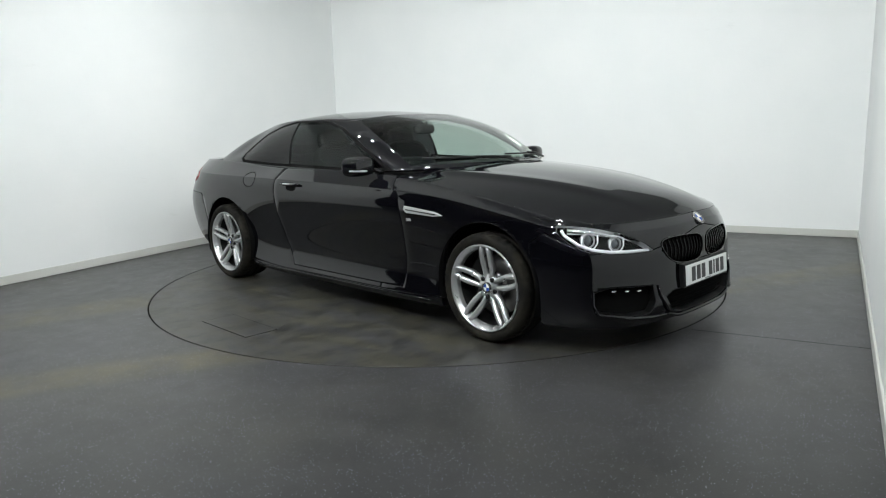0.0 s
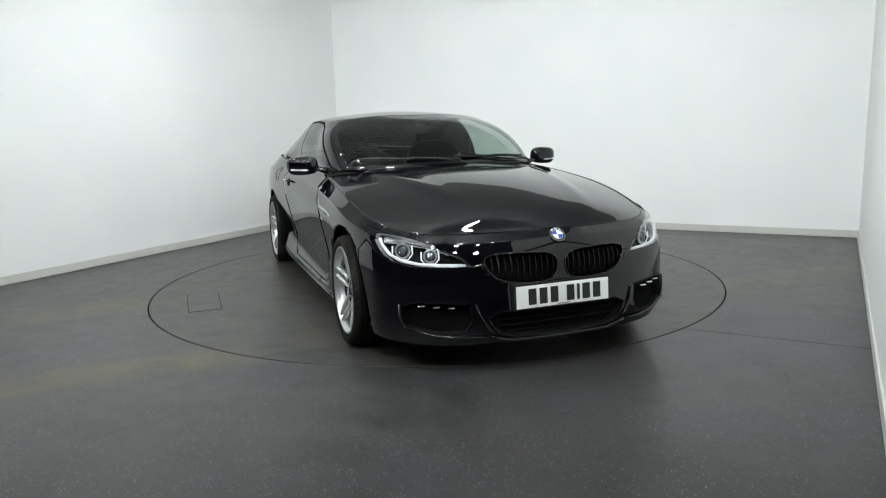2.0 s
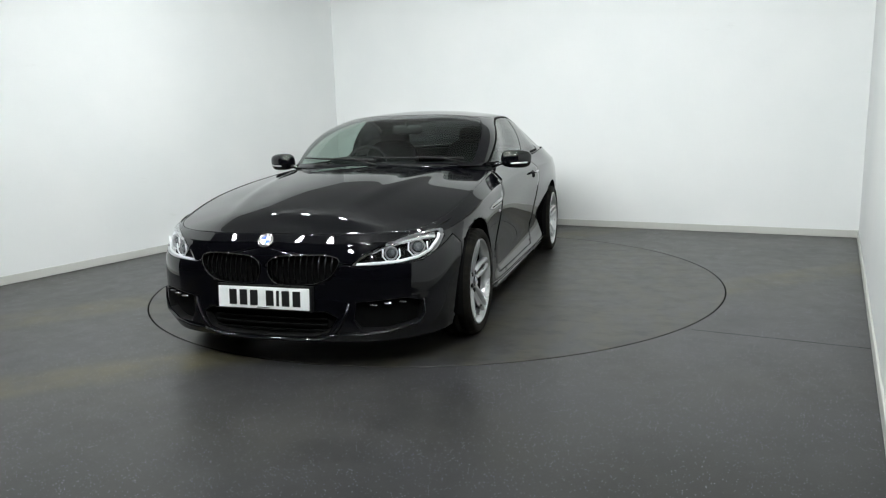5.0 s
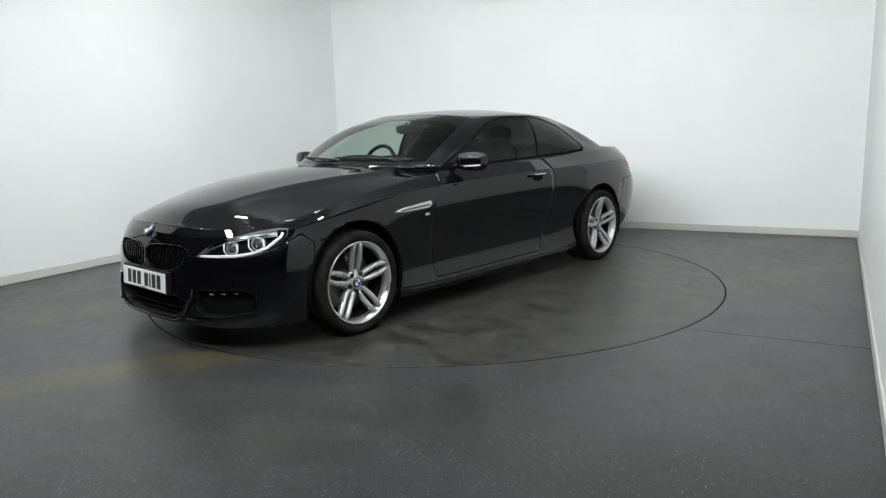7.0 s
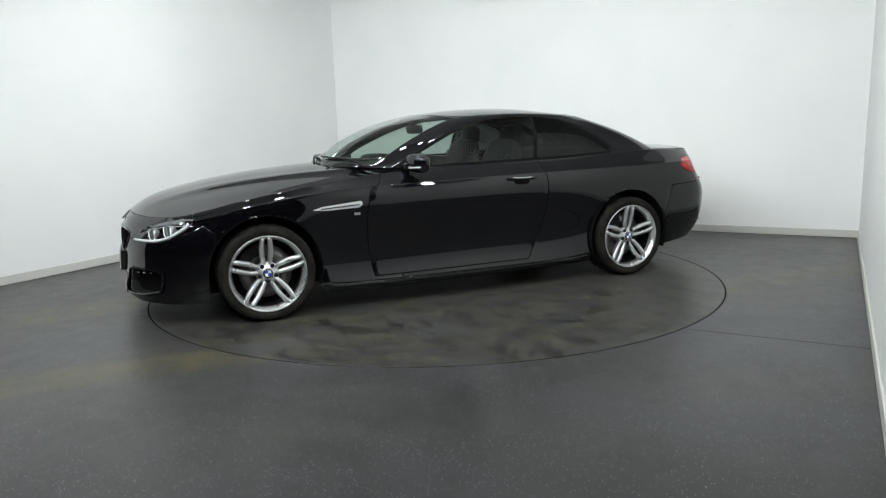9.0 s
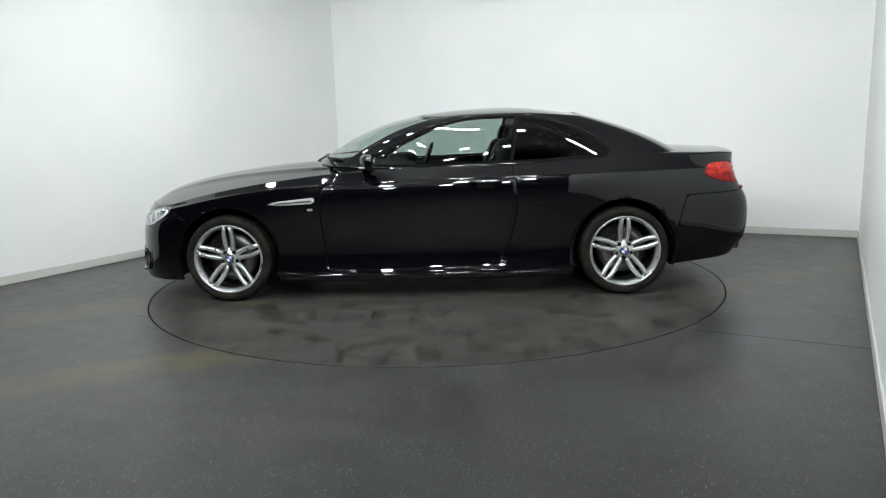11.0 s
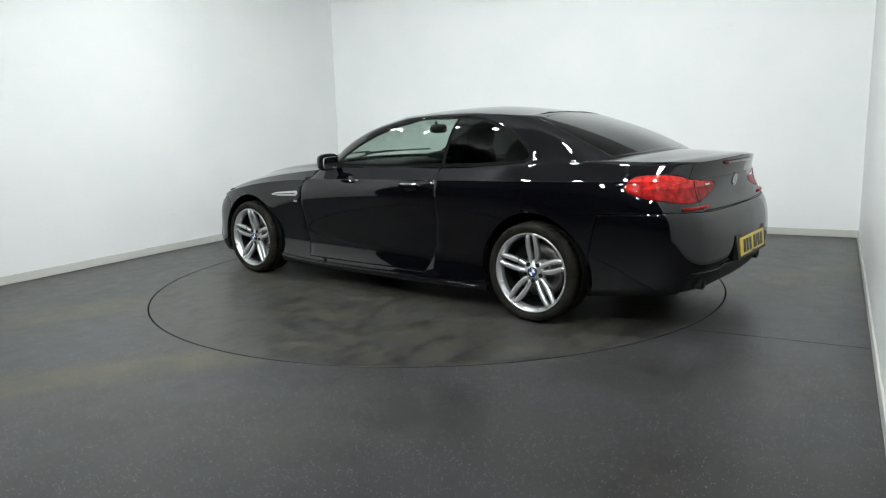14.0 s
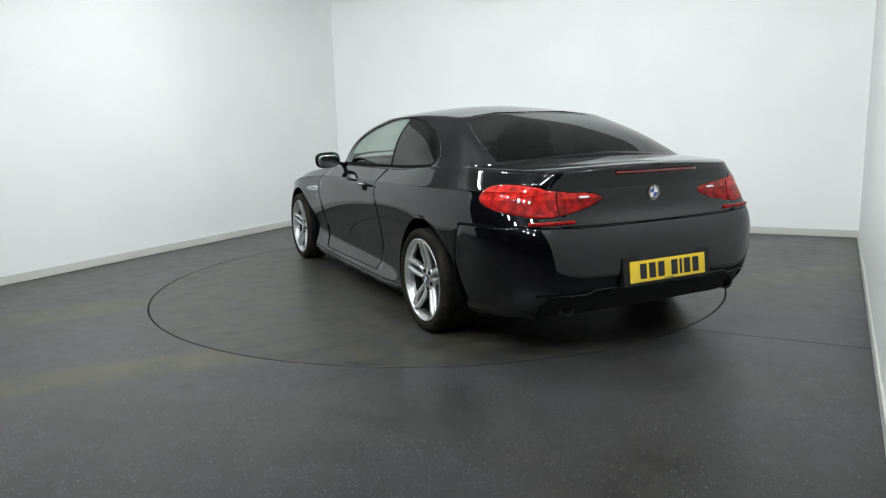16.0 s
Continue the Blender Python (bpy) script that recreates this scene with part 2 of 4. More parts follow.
def build_room():
    u0, u1 = ROOM_U
    v0, v1 = ROOM_V
    th = 0.15
    bm = bmesh.new()
    # floor sheet with a round opening for the turning disc
    inner = [bm.verts.new((math.cos(2 * math.pi * k / 160) * DISC_R, math.sin(2 * math.pi * k / 160) * DISC_R, 0)) for k in range(160)]
    low = [bm.verts.new((v.co.x, v.co.y, -0.05)) for v in inner]
    outer = []
    for k in range(160):
        a = 2 * math.pi * k / 160
        c, s = math.cos(a), math.sin(a)
        reach = min((u1 if c > 0 else HALL_U) / c if abs(c) > 1e-6 else 99, (HALL_V[1] if s > 0 else HALL_V[0]) / s if abs(s) > 1e-6 else 99)
        outer.append(bm.verts.new((c * reach, s * reach, 0)))
    for k in range(160):
        j = (k + 1) % 160
        bm.faces.new((inner[k], outer[k], outer[j], inner[j]))
        bm.faces.new((inner[k], inner[j], low[j], low[k]))
    for cx, cy in ((HALL_U, HALL_V[0]), (HALL_U, HALL_V[1]), (u1, HALL_V[0]), (u1, HALL_V[1])):
        near = sorted(outer, key=lambda v: (v.co.x - cx) ** 2 + (v.co.y - cy) ** 2)[:2]
        bm.faces.new((near[0], bm.verts.new((cx, cy, 0)), near[1]))
    bmesh.ops.recalc_face_normals(bm, faces=bm.faces)
    fl = part("floor", bm, FLOOR, smooth=False)
    fl.matrix_world = ROOM
    tagged(fl, "dark grey speckled rubber floor with scuffs and olive dust", "floor", kind="structure")
    room_box("subfloor", (HALL_U, HALL_V[0], -0.2), (u1, HALL_V[1], -0.06), LINER, "dark base under the rubber floor", "floor")
    h0, (w0, w1) = HALL_U, HALL_V
    room_box("wall_back", (u1, v0 - th, -0.2), (u1 + th, v1 + th, CEILING), WALL, "plain white painted showroom wall", "wall")
    room_box("wall_left", (u0, v1, -0.2), (u1, v1 + th, CEILING), WALL, "plain white painted long side wall", "wall")
    room_box("wall_right", (u0, v0 - th, -0.2), (u1, v0, CEILING), WALL, "plain white painted wall beside the turntable", "wall", -1.21)
    # unseen hall walls, added dark so that the car mirrors little light
    room_box("wall_front", (h0 - th, w0 - th, -0.2), (h0, w1 + th, CEILING), DARK_WALL, "unseen dark wall added to close the hall", "wall")
    for nm, a, b in (("wall_hall_left", v1 + th, w1), ("wall_hall_right", w0, v0 - th)):
        room_box(nm, (u0, a, -0.2), (u0 + th, b, CEILING), DARK_WALL, "unseen dark wall added beside the bay", "wall")
    for nm, a, b in (("wall_side_left", w1, w1 + th), ("wall_side_right", w0 - th, w0)):
        room_box(nm, (h0, a, -0.2), (u0 + th, b, CEILING), DARK_WALL, "unseen dark side wall added to the hall", "wall")
    room_box("ceiling", (h0 - th, w0 - th, CEILING), (u1 + th, w1 + th, CEILING + 0.1), CEIL, "plain grey ceiling", "ceiling")
    room_box("floor_joint", (-0.7815, v0 + 0.02, 0.0005), (-0.7785, -2.14, 0.0012), LINER, "thin dark joint in the rubber floor", "floor")
    h, d = 0.075, 0.014
    for nm, lo, hi in (("baseboard_back", (u1 - d, v0 + 0.003, 0), (u1 - 0.0005, v1 - d, h)),
                       ("baseboard_left", (u0, v1 - d, 0), (u1 - d, v1 - 0.0005, h)),
                       ("baseboard_right", (u0, v0 + 0.0005, 0), (u1 - d, v0 + d, h))):
        soft_edges(room_box(nm, lo, hi, BASE, "low off-white painted skirting board", "baseboard", -1.21 if nm == "baseboard_right" else 0.0), 0.004)


def flood_light(m, lean):
    """A round LED flood on a ceiling stem, tipped by lean degrees from straight down."""
    base = tagged(new("flood_light"), "round white LED flood light hung from the ceiling", "flood light", group="flood lights")
    tip = pose(0, 0, -0.2, 0, -lean, 0)
    head = lathe_bm([(.081, .004), (.081, -.006), (.091, -.006), (.096, .01), (.085, .05), (.04, .07), (.0001, .072)], 32, "z")
    head.transform(tip)
    part("housing", head, WHITE, base)
    glow = lathe_bm([(.0001, -.004), (.081, -.001), (.081, .003), (.0001, .003)], 32, "z")
    glow.transform(tip)
    part("diffuser", glow, LIGHT, base, "glowing white diffuser", smooth=False)
    part("stem", tube_bm([(0, 0, 0), (0, 0, -.10), tuple(tip @ Vector((0, 0, .06)))], .012, 8), WHITE, base)
    part("ceiling_plate", lathe_bm([(.0001, -.012), (.05, -.012), (.055, -.001)], 24, "z"), WHITE, base)
    base.matrix_basis = m
    return base


def build_lights():
    for u, lean, across in ((-4.6, 50, (-2.9, -2.1, -1.3, -0.5, 0.3, 1.1)), (-3.1, 60, (-2.5, -1.6, -0.7, 0.2, 1.1, 2.0)), (-1.0, 46, (-2.3, -1.5, -0.7, 0.1, 0.9, 1.7))):
        first = None
        for v in across:
            m = ROOM @ pose(u, v, CEILING, 0, 0, 8 - 4 * (v - 0.1))
            if first is None:
                first = flood_light(m, lean)
            else:
                copy_thing(first, m)


DISC_R = 2.231


def build_turntable():
    base = tagged(new("turntable"), "round turning floor disc of worn speckled rubber", "turntable")
    r = DISC_R - 0.012
    part("disc", lathe_bm([(0.0001, 0.0), (r * 0.5, 0.0), (r - 0.001, 0.0), (r, -0.001), (r, -0.05)], 160, "z"), DISC, base, smooth=False)
    # dark strip just below the surface, painting the gap's shade
    part("rim_seam", lathe_bm([(r - 0.001, -0.004), (DISC_R - 0.0005, -0.004)], 160, "z"), LINER, base, "dark strip in the gap round the disc, standing for its shade", smooth=False)
    # access hatch let into the disc
    part("hatch_seam", box_bm((.556, .226, .0012), (.045, -1.845, .0006)), LINER, base, smooth=False)
    part("hatch", box_bm((.548, .218, .002), (.045, -1.845, .0010)), DISC, base, "flush rectangular access hatch", smooth=False)
    return base


build_room()
build_lights()
TURNTABLE = build_turntable()


# ---- car: smooth surfaces through design curves ----
def spline_weights(n, u):
    """Weights of n evenly spaced values for a natural cubic through them, at each u."""
    a = np.zeros((n, n))
    d = np.zeros((n, n))
    a[0, 0] = a[-1, -1] = 1
    for i in range(1, n - 1):
        a[i, i - 1], a[i, i], a[i, i + 1] = 1, 4, 1
        d[i, i - 1], d[i, i], d[i, i + 1] = 6, -12, 6
    second = np.linalg.solve(a, d)
    u = np.clip(np.asarray(u, float), 0, n - 1)
    i = np.minimum(u.astype(int), n - 2)
    f = u - i
    w = np.zeros((len(u), n))
    rows = np.arange(len(u))
    w[rows, i] += 1 - f
    w[rows, i + 1] += f
    w += second[i] * (((1 - f) ** 3 - (1 - f)) / 6)[:, None] + second[i + 1] * ((f ** 3 - f) / 6)[:, None]
    return w


class Surf:
    """A half ring of curves, mirrored at both ends: s runs along them, v across them."""

    def __init__(self, curves):
        c = np.array(curves, float)
        flip = np.array([1, -1, 1])
        c = np.concatenate([c[:, 3:0:-1] * flip, c, c[:, -2:-5:-1] * flip], 1)
        self.c, self.levels, self.n = c, c.shape[0], c.shape[1] - 6
        self.s = np.linspace(0, self.n - 1, (self.n - 1) * 12 + 1)
        self.v = np.linspace(0, self.levels - 1, (self.levels - 1) * 12 + 1)
        ss, vv = np.meshgrid(self.s, self.v, indexing="ij")
        self.table_uv = np.stack([ss.ravel(), vv.ravel()], 1)
        self.table = self.at(self.table_uv)

    def at(self, sv):
        sv = np.asarray(sv, float).reshape(-1, 2)
        wv, ws = spline_weights(self.levels, sv[:, 1]), spline_weights(self.n + 6, sv[:, 0] + 3)
        return np.einsum("pl,pk,lkd->pd", wv, ws, self.c)

    def normal(self, sv):
        sv = np.asarray(sv, float).reshape(-1, 2)
        e = 0.01
        a = self.at(np.clip(sv + [e, 0], 0, [self.n - 1, self.levels - 1])) - self.at(np.clip(sv - [e, 0], 0, [self.n - 1, self.levels - 1]))
        b = self.at(np.clip(sv + [0, e], 0, [self.n - 1, self.levels - 1])) - self.at(np.clip(sv - [0, e], 0, [self.n - 1, self.levels - 1]))
        n = np.cross(a, b)
        return n / np.maximum(np.linalg.norm(n, axis=1), 1e-9)[:, None]

    def find(self, a, z, how="x", lo=0.0, hi=99.0):
        """The (s, v) at which the surface has x (or y) = a and height z, for s between lo and hi."""
        k = 0 if how == "x" else 1
        ok = (self.table_uv[:, 0] >= lo) & (self.table_uv[:, 0] <= hi)
        uv, p = self.table_uv[ok], self.table[ok]
        i = np.argmin((p[:, k] - a) ** 2 + (p[:, 2] - z) ** 2)
        q = uv[i].copy()
        for _ in range(6):
            f = self.at(q)[0][[k, 2]] - [a, z]
            j = np.stack([(self.at(q + d)[0] - self.at(q - d)[0])[[k, 2]] / 0.02 for d in (np.array([0.01, 0]), np.array([0, 0.01]))], 1)
            step = np.linalg.lstsq(j, f, rcond=None)[0]
            q = np.clip(q - np.clip(step, -0.3, 0.3), [max(0, lo), 0], [min(self.n - 1, hi), self.levels - 1])
        return q


def inside(poly, x, y):
    hit = False
    for (x1, y1), (x2, y2) in zip(poly, poly[1:] + poly[:1]):
        if (y1 > y) != (y2 > y) and x < (x2 - x1) * (y - y1) / (y2 - y1) + x1:
            hit = not hit
    return hit


def split_surface(surf, s_lines, v_lines, regions):
    """Cuts the (s, v) sheet along the outlines of the regions, first come first served; gives name -> bmesh in space."""
    bm = bmesh.new()
    grid = [[bm.verts.new((s, v, 0)) for v in v_lines] for s in s_lines]
    for i in range(len(s_lines) - 1):
        for j in range(len(v_lines) - 1):
            bm.faces.new((grid[i][j], grid[i + 1][j], grid[i + 1][j + 1], grid[i][j + 1]))
    for name, poly in regions:
        for (x1, y1), (x2, y2) in zip(poly, poly[1:] + poly[:1]):
            if math.hypot(x2 - x1, y2 - y1) < 1e-5:
                continue
            lo = (min(x1, x2) - 1e-3, min(y1, y2) - 1e-3)
            hi = (max(x1, x2) + 1e-3, max(y1, y2) + 1e-3)
            faces = [f for f in bm.faces if max(v.co.x for v in f.verts) > lo[0] and min(v.co.x for v in f.verts) < hi[0]
                     and max(v.co.y for v in f.verts) > lo[1] and min(v.co.y for v in f.verts) < hi[1]]
            geom = set(faces)
            for f in faces:
                geom.update(f.edges), geom.update(f.verts)
            bmesh.ops.bisect_plane(bm, geom=list(geom), plane_co=(x1, y1, 0), plane_no=(y2 - y1, x1 - x2, 0), dist=1e-5)
    owner = {}
    for f in bm.faces:
        c = f.calc_center_median()
        owner[f] = next((n for n, p in regions if inside(p, c.x, c.y)), "rest")
    out = {}
    uv = np.array([v.co[:2] for v in bm.verts])
    place = surf.at(uv)
    bm.verts.index_update()
    for name in set(owner.values()):
        b = bmesh.new()
        made = {}
        for f, n in owner.items():
            if n != name:
                continue
            vs = []
            for v in f.verts:
                if v.index not in made:
                    made[v.index] = b.verts.new(place[v.index])
                vs.append(made[v.index])
            try:
                b.faces.new(vs)
            except ValueError:
                pass
        out[name] = b
    bm.free()
    return out


def panel_edges(bm, gap=0.0017, depth=0.012, seam=True, roll=0.0024):
    """Draws open edges back a little and turns them inwards, as pressed panels have."""
    bm.normal_update()
    edges = [e for e in bm.edges if e.is_boundary]
    if seam:      # edges on the centre line stay, for the other half joins there
        edges = [e for e in edges if not all(abs(v.co.y) < 1e-4 for v in e.verts)]
    verts = {v for e in edges for v in e.verts}
    weld = {}
    for v in verts:         # slivers beside the edge would spoil the lip
        for e in v.link_edges:
            o = e.other_vert(v)
            if not o.is_boundary and abs(o.co.y) > 1e-4 and e.calc_length() < 0.006 and (o not in weld or (weld[o].co - o.co).length > e.calc_length()):
                weld[o] = v
    bmesh.ops.weld_verts(bm, targetmap=weld)
    bm.normal_update()
    edges = [e for e in bm.edges if e.is_boundary]
    if seam:
        edges = [e for e in edges if not all(abs(v.co.y) < 1e-4 for v in e.verts)]
    verts = {v for e in edges for v in e.verts}
    inward = {v: Vector() for v in verts}
    for e in edges:
        f = e.link_faces[0]
        d = f.normal.cross(e.verts[1].co - e.verts[0].co)
        if d.dot(f.calc_center_median() - e.verts[0].co) < 0:
            d = -d
        for v in e.verts:
            inward[v] += d
    shift = {}
    for v in verts:
        d = inward[v]
        if abs(v.co.y) < 1e-4:
            d.y = 0
        shift[v] = d.normalized() if d.length > 1e-9 else Vector()
    norm = {v: v.normal.copy() for v in verts}
    rings = {}
    for v in verts:
        at, d, n = v.co.copy(), shift[v], norm[v]
        rings[v] = (at + d * (gap + roll * 0.3) - n * roll * 0.3, at + d * gap - n * roll * 1.1, at + d * gap - n * max(depth, roll * 2))
        v.co = at + d * (gap + roll)
    walls = {v: [v] + [bm.verts.new(p) for p in rings[v]] for v in verts}
    for e in edges:
        a, b = e.verts
        way = e.link_loops[0].vert is b if e.link_loops else True
        for i in range(3):
            quad = (walls[a][i], walls[b][i], walls[b][i + 1], walls[a][i + 1])
            bm.faces.new(quad if way else quad[::-1])
    return bm


def both_sides(bm):
    """One mesh out of a half and its mirror image, welded at the centre line."""
    join_bm(bm, mirrored(bm))
    bmesh.ops.remove_doubles(bm, verts=[v for v in bm.verts if abs(v.co.y) < 2e-4], dist=3e-4)
    return bm


def fan_surface(outer, inner, crown, rows=14):
    """Lofts from outer edge points to centre line points with a rounded cross-section."""
    bm = bmesh.new()
    grid = []
    for o, c in zip(outer, inner):
        line = []
        for k in range(rows + 1):
            t = k / rows
            h = math.sin(t * math.pi / 2) ** crown
            line.append(bm.verts.new((o[0] + (c[0] - o[0]) * (1 - (1 - t) ** 2), o[1] * (1 - t), o[2] + (c[2] - o[2]) * h)))
        grid.append(line)
    for p, q in zip(grid, grid[1:]):
        for k in range(rows):
            vs = []
            for v in (p[k], p[k + 1], q[k + 1], q[k]):
                if v not in vs:
                    vs.append(v)
            if len(vs) > 2:
                bm.faces.new(vs)
    bmesh.ops.remove_doubles(bm, verts=bm.verts, dist=1e-5)
    bmesh.ops.recalc_face_normals(bm, faces=bm.faces)
    bm.normal_update()
    if sum(f.normal.z for f in bm.faces) < 0:
        bmesh.ops.reverse_faces(bm, faces=bm.faces)
    return bm


# body curves from the floor up, each from the nose round the side to the tail
BODY = [
    [(2.275, 0, .158), (2.26, .30, .158), (2.17, .60, .150), (2.0, .80, .150), (1.80, .865, .155), (1.4275, .86, .15), (1.0, .86, .13), (.4, .87, .122),
     (-.3, .87, .122), (-.9, .875, .13), (-1.4275, .88, .16), (-1.9, .84, .20), (-2.22, .755, .225), (-2.36, .55, .235), (-2.40, .28, .245), (-2.41, 0, .245)],
    [(2.30, 0, .245), (2.285, .30, .245), (2.19, .60, .235), (2.025, .825, .235), (1.80, .892, .24), (1.4275, .89, .22), (1.0, .892, .178), (.4, .902, .168),
     (-.3, .906, .168), (-.9, .914, .178), (-1.4275, .915, .23), (-1.9, .885, .29), (-2.29, .79, .34), (-2.43, .56, .35), (-2.46, .28, .355), (-2.465, 0, .355)],
    [(2.285, 0, .38), (2.27, .30, .38), (2.18, .60, .38), (2.02, .825, .38), (1.80, .905, .385), (1.4275, .92, .40), (1.0, .868, .33), (.4, .860, .305),
     (-.3, .864, .305), (-.9, .886, .33), (-1.4275, .935, .44), (-1.9, .915, .47), (-2.31, .815, .50), (-2.455, .57, .505), (-2.49, .28, .505), (-2.50, 0, .505)],
    [(2.285, 0, .50), (2.265, .30, .50), (2.17, .60, .495), (2.01, .82, .50), (1.79, .905, .515), (1.4275, .925, .55), (1.0, .895, .54), (.4, .890, .54),
     (-.3, .894, .545), (-.9, .917, .565), (-1.4275, .945, .62), (-1.9, .92, .64), (-2.30, .815, .66), (-2.42, .57, .665), (-2.45, .28, .665), (-2.46, 0, .665)],
    [(2.275, 0, .60), (2.25, .30, .59), (2.14, .60, .585), (1.985, .81, .595), (1.77, .895, .615), (1.4275, .915, .665), (1.0, .914, .71), (.4, .922, .745),
     (-.3, .930, .76), (-.9, .947, .775), (-1.4275, .947, .79), (-1.9, .91, .79), (-2.26, .79, .785), (-2.36, .55, .775), (-2.385, .28, .77), (-2.39, 0, .77)],
    [(2.245, 0, .67), (2.22, .30, .66), (2.10, .60, .655), (1.95, .79, .665), (1.75, .880, .706), (1.4275, .907, .770), (1.0, .902, .822), (.4, .885, .85),
     (-.3, .90, .865), (-.9, .92, .875), (-1.4275, .925, .885), (-1.9, .875, .89), (-2.24, .755, .89), (-2.355, .53, .89), (-2.395, .28, .89), (-2.41, 0, .89)],
    [(2.21, 0, .705), (2.185, .30, .70), (2.07, .58, .695), (1.93, .74, .705), (1.75, .815, .742), (1.4275, .842, .81), (1.0, .835, .872), (.4, .80, .925),
     (-.3, .815, .94), (-.9, .832, .951), (-1.4275, .836, .988), (-1.9, .775, .990), (-2.27, .66, .975), (-2.40, .50, .975), (-2.455, .27, .985), (-2.475, 0, .99)],
]
# cabin: foot of the glass and edge of the roof, each from the windscreen round the side to the rear window
GLASS_FOOT = [(.90, 0, .955), (.82, .38, .955), (.58, .715, .945), (.15, .79, .925), (-.35, .80, .93), (-.85, .80, .94), (-1.25, .821, .966),
              (-1.58, .808, .984), (-1.83, .705, .994), (-1.92, .36, 1.014), (-1.94, 0, 1.03)]
ROOF_EDGE = [(.03, 0, 1.32), (.0, .34, 1.314), (-.11, .585, 1.284), (-.30, .625, 1.287), (-.55, .635, 1.293), (-.80, .63, 1.292), (-1.0, .61, 1.282),
             (-1.12, .578, 1.274), (-1.19, .505, 1.278), (-1.18, .28, 1.296), (-1.17, 0, 1.302)]
BONNET_LINE = [(2.21, .705), (2.10, .777), (1.95, .829), (1.7, .882), (1.4, .925), (1.1, .954), (.86, .970)]
ROOF_LINE = [(.02, 1.32), (-.22, 1.347), (-.5, 1.36), (-.8, 1.352), (-1.17, 1.302)]
DECK_LINE = [(-1.93, 1.03), (-2.1, 1.02), (-2.3, 1.005), (-2.386, .99)]
KIDNEY = [(.014, .592), (.20, .606), (.375, .600), (.405, .560), (.335, .468), (.16, .447), (.03, .460)]
HUB_F, HUB_R, HUB_Z = 1.4275, -1.4275, 0.314
WHEEL_R, ARCH_R = 0.325, 0.362


def bulged(t):
    out = []
    for a, b in zip(GLASS_FOOT, ROOF_EDGE):
        a, b = Vector(a), Vector(b)
        p = a.lerp(b, t)
        d = Vector((0.25 if a.x > .5 else -0.25 if a.x < -1.5 else 0, 1 if a.y > .6 else 0, 0.9))
        p += d.normalized() * (0.060 if a.x > .5 else 0.026 if a.x < -1.88 else 0.026 if a.x < -1.7 else 0.010 if a.x < -1.5 else 0.020 if a.x < -1.1 else 0.038) * math.sin(math.pi * t)
        if -1.7 < a.x < -1.1 and 0 < t < 0.5:      # the rear pillar runs out into the shoulder in a hollow
            p += d.normalized() * (-0.014 if a.x < -1.5 else -0.006)
        if a.y == 0:
            p.y = 0
        out.append(tuple(p))
    return out


BODY = [[(x if x > -1.9 else -1.9 + (x + 1.9) * (.93, .94, .935, .935, .91, .885, .845)[i], y * (.985 if x > 1.7 else 1), z) for x, y, z in row] for i, row in enumerate(BODY)]
# bumper corners draw in towards the ground
for _i, _d in ((0, .016), (1, .014), (2, .008)):
    BODY[_i] = [(x, y - (_d if k in (3, 11, 12) and y > .5 else _d * .7 if k in (2, 13) else 0), z) for k, (x, y, z) in enumerate(BODY[_i])]
# a tight fold just under the shoulder
_fold = [(a[0] * .86 + b[0] * .14, a[1] * .86 + b[1] * .14 + (.006 if 4 < k < 12 else 0), a[2] * .86 + b[2] * .14) for k, (a, b) in enumerate(zip(BODY[5], BODY[4]))]
BODY.insert(5, _fold)
SHELL = Surf(BODY)
CABIN = Surf([GLASS_FOOT, bulged(0.33), bulged(0.67), ROOF_EDGE])


def outline(surf, points, how="x", lo=0.0, hi=99.0):
    return [tuple(surf.find(a, z, how, lo, hi)) for a, z in points]


def rounded(points, n=3):
    """Closed outline with its corners cut in a smooth curve."""
    for _ in range(n):
        out = []
        for (x1, y1), (x2, y2) in zip(points, points[1:] + points[:1]):
            out += [(x1 * .75 + x2 * .25, y1 * .75 + y2 * .25), (x1 * .25 + x2 * .75, y1 * .25 + y2 * .75)]
        points = out
    return points


def arch_outline(hub, r, foot):
    pts = [(hub + r * math.cos(math.pi * k / 26), HUB_Z + 0.010 + r * math.sin(math.pi * k / 26)) for k in range(27)]
    return outline(SHELL, [(hub + r, foot)] + pts + [(hub - r, foot)], "x", 3, 12.5)


def sheet(s0, s1, n, fa, fb, rows, surf, lift=0.0):
    """A patch of a surface between two curves v = fa(s) and v = fb(s)."""
    bm = bmesh.new()
    uv = [(s, fa(s) + (fb(s) - fa(s)) * j / rows) for s in np.linspace(s0, s1, n + 1) for j in range(rows + 1)]
    p = surf.at(uv) + surf.normal(uv) * lift
    vs = [bm.verts.new(q) for q in p]
    for i in range(n):
        for j in range(rows):
            a = i * (rows + 1) + j
            bm.faces.new((vs[a], vs[a + rows + 1], vs[a + rows + 2], vs[a + 1]))
    return bm


def on_line(line, x):
    """Height of a centre line at x, smoothly."""
    n = len(line)
    us = np.linspace(0, n - 1, 200)
    w = spline_weights(n, us) @ np.array(line)
    o = np.argsort(w[:, 0])
    return float(np.interp(x, w[o, 0], w[o, 1]))


def along_line(line, t):
    w = spline_weights(len(line), np.atleast_1d(t * (len(line) - 1))) @ np.array(line)
    return float(w[0, 0]), float(w[0, 1])


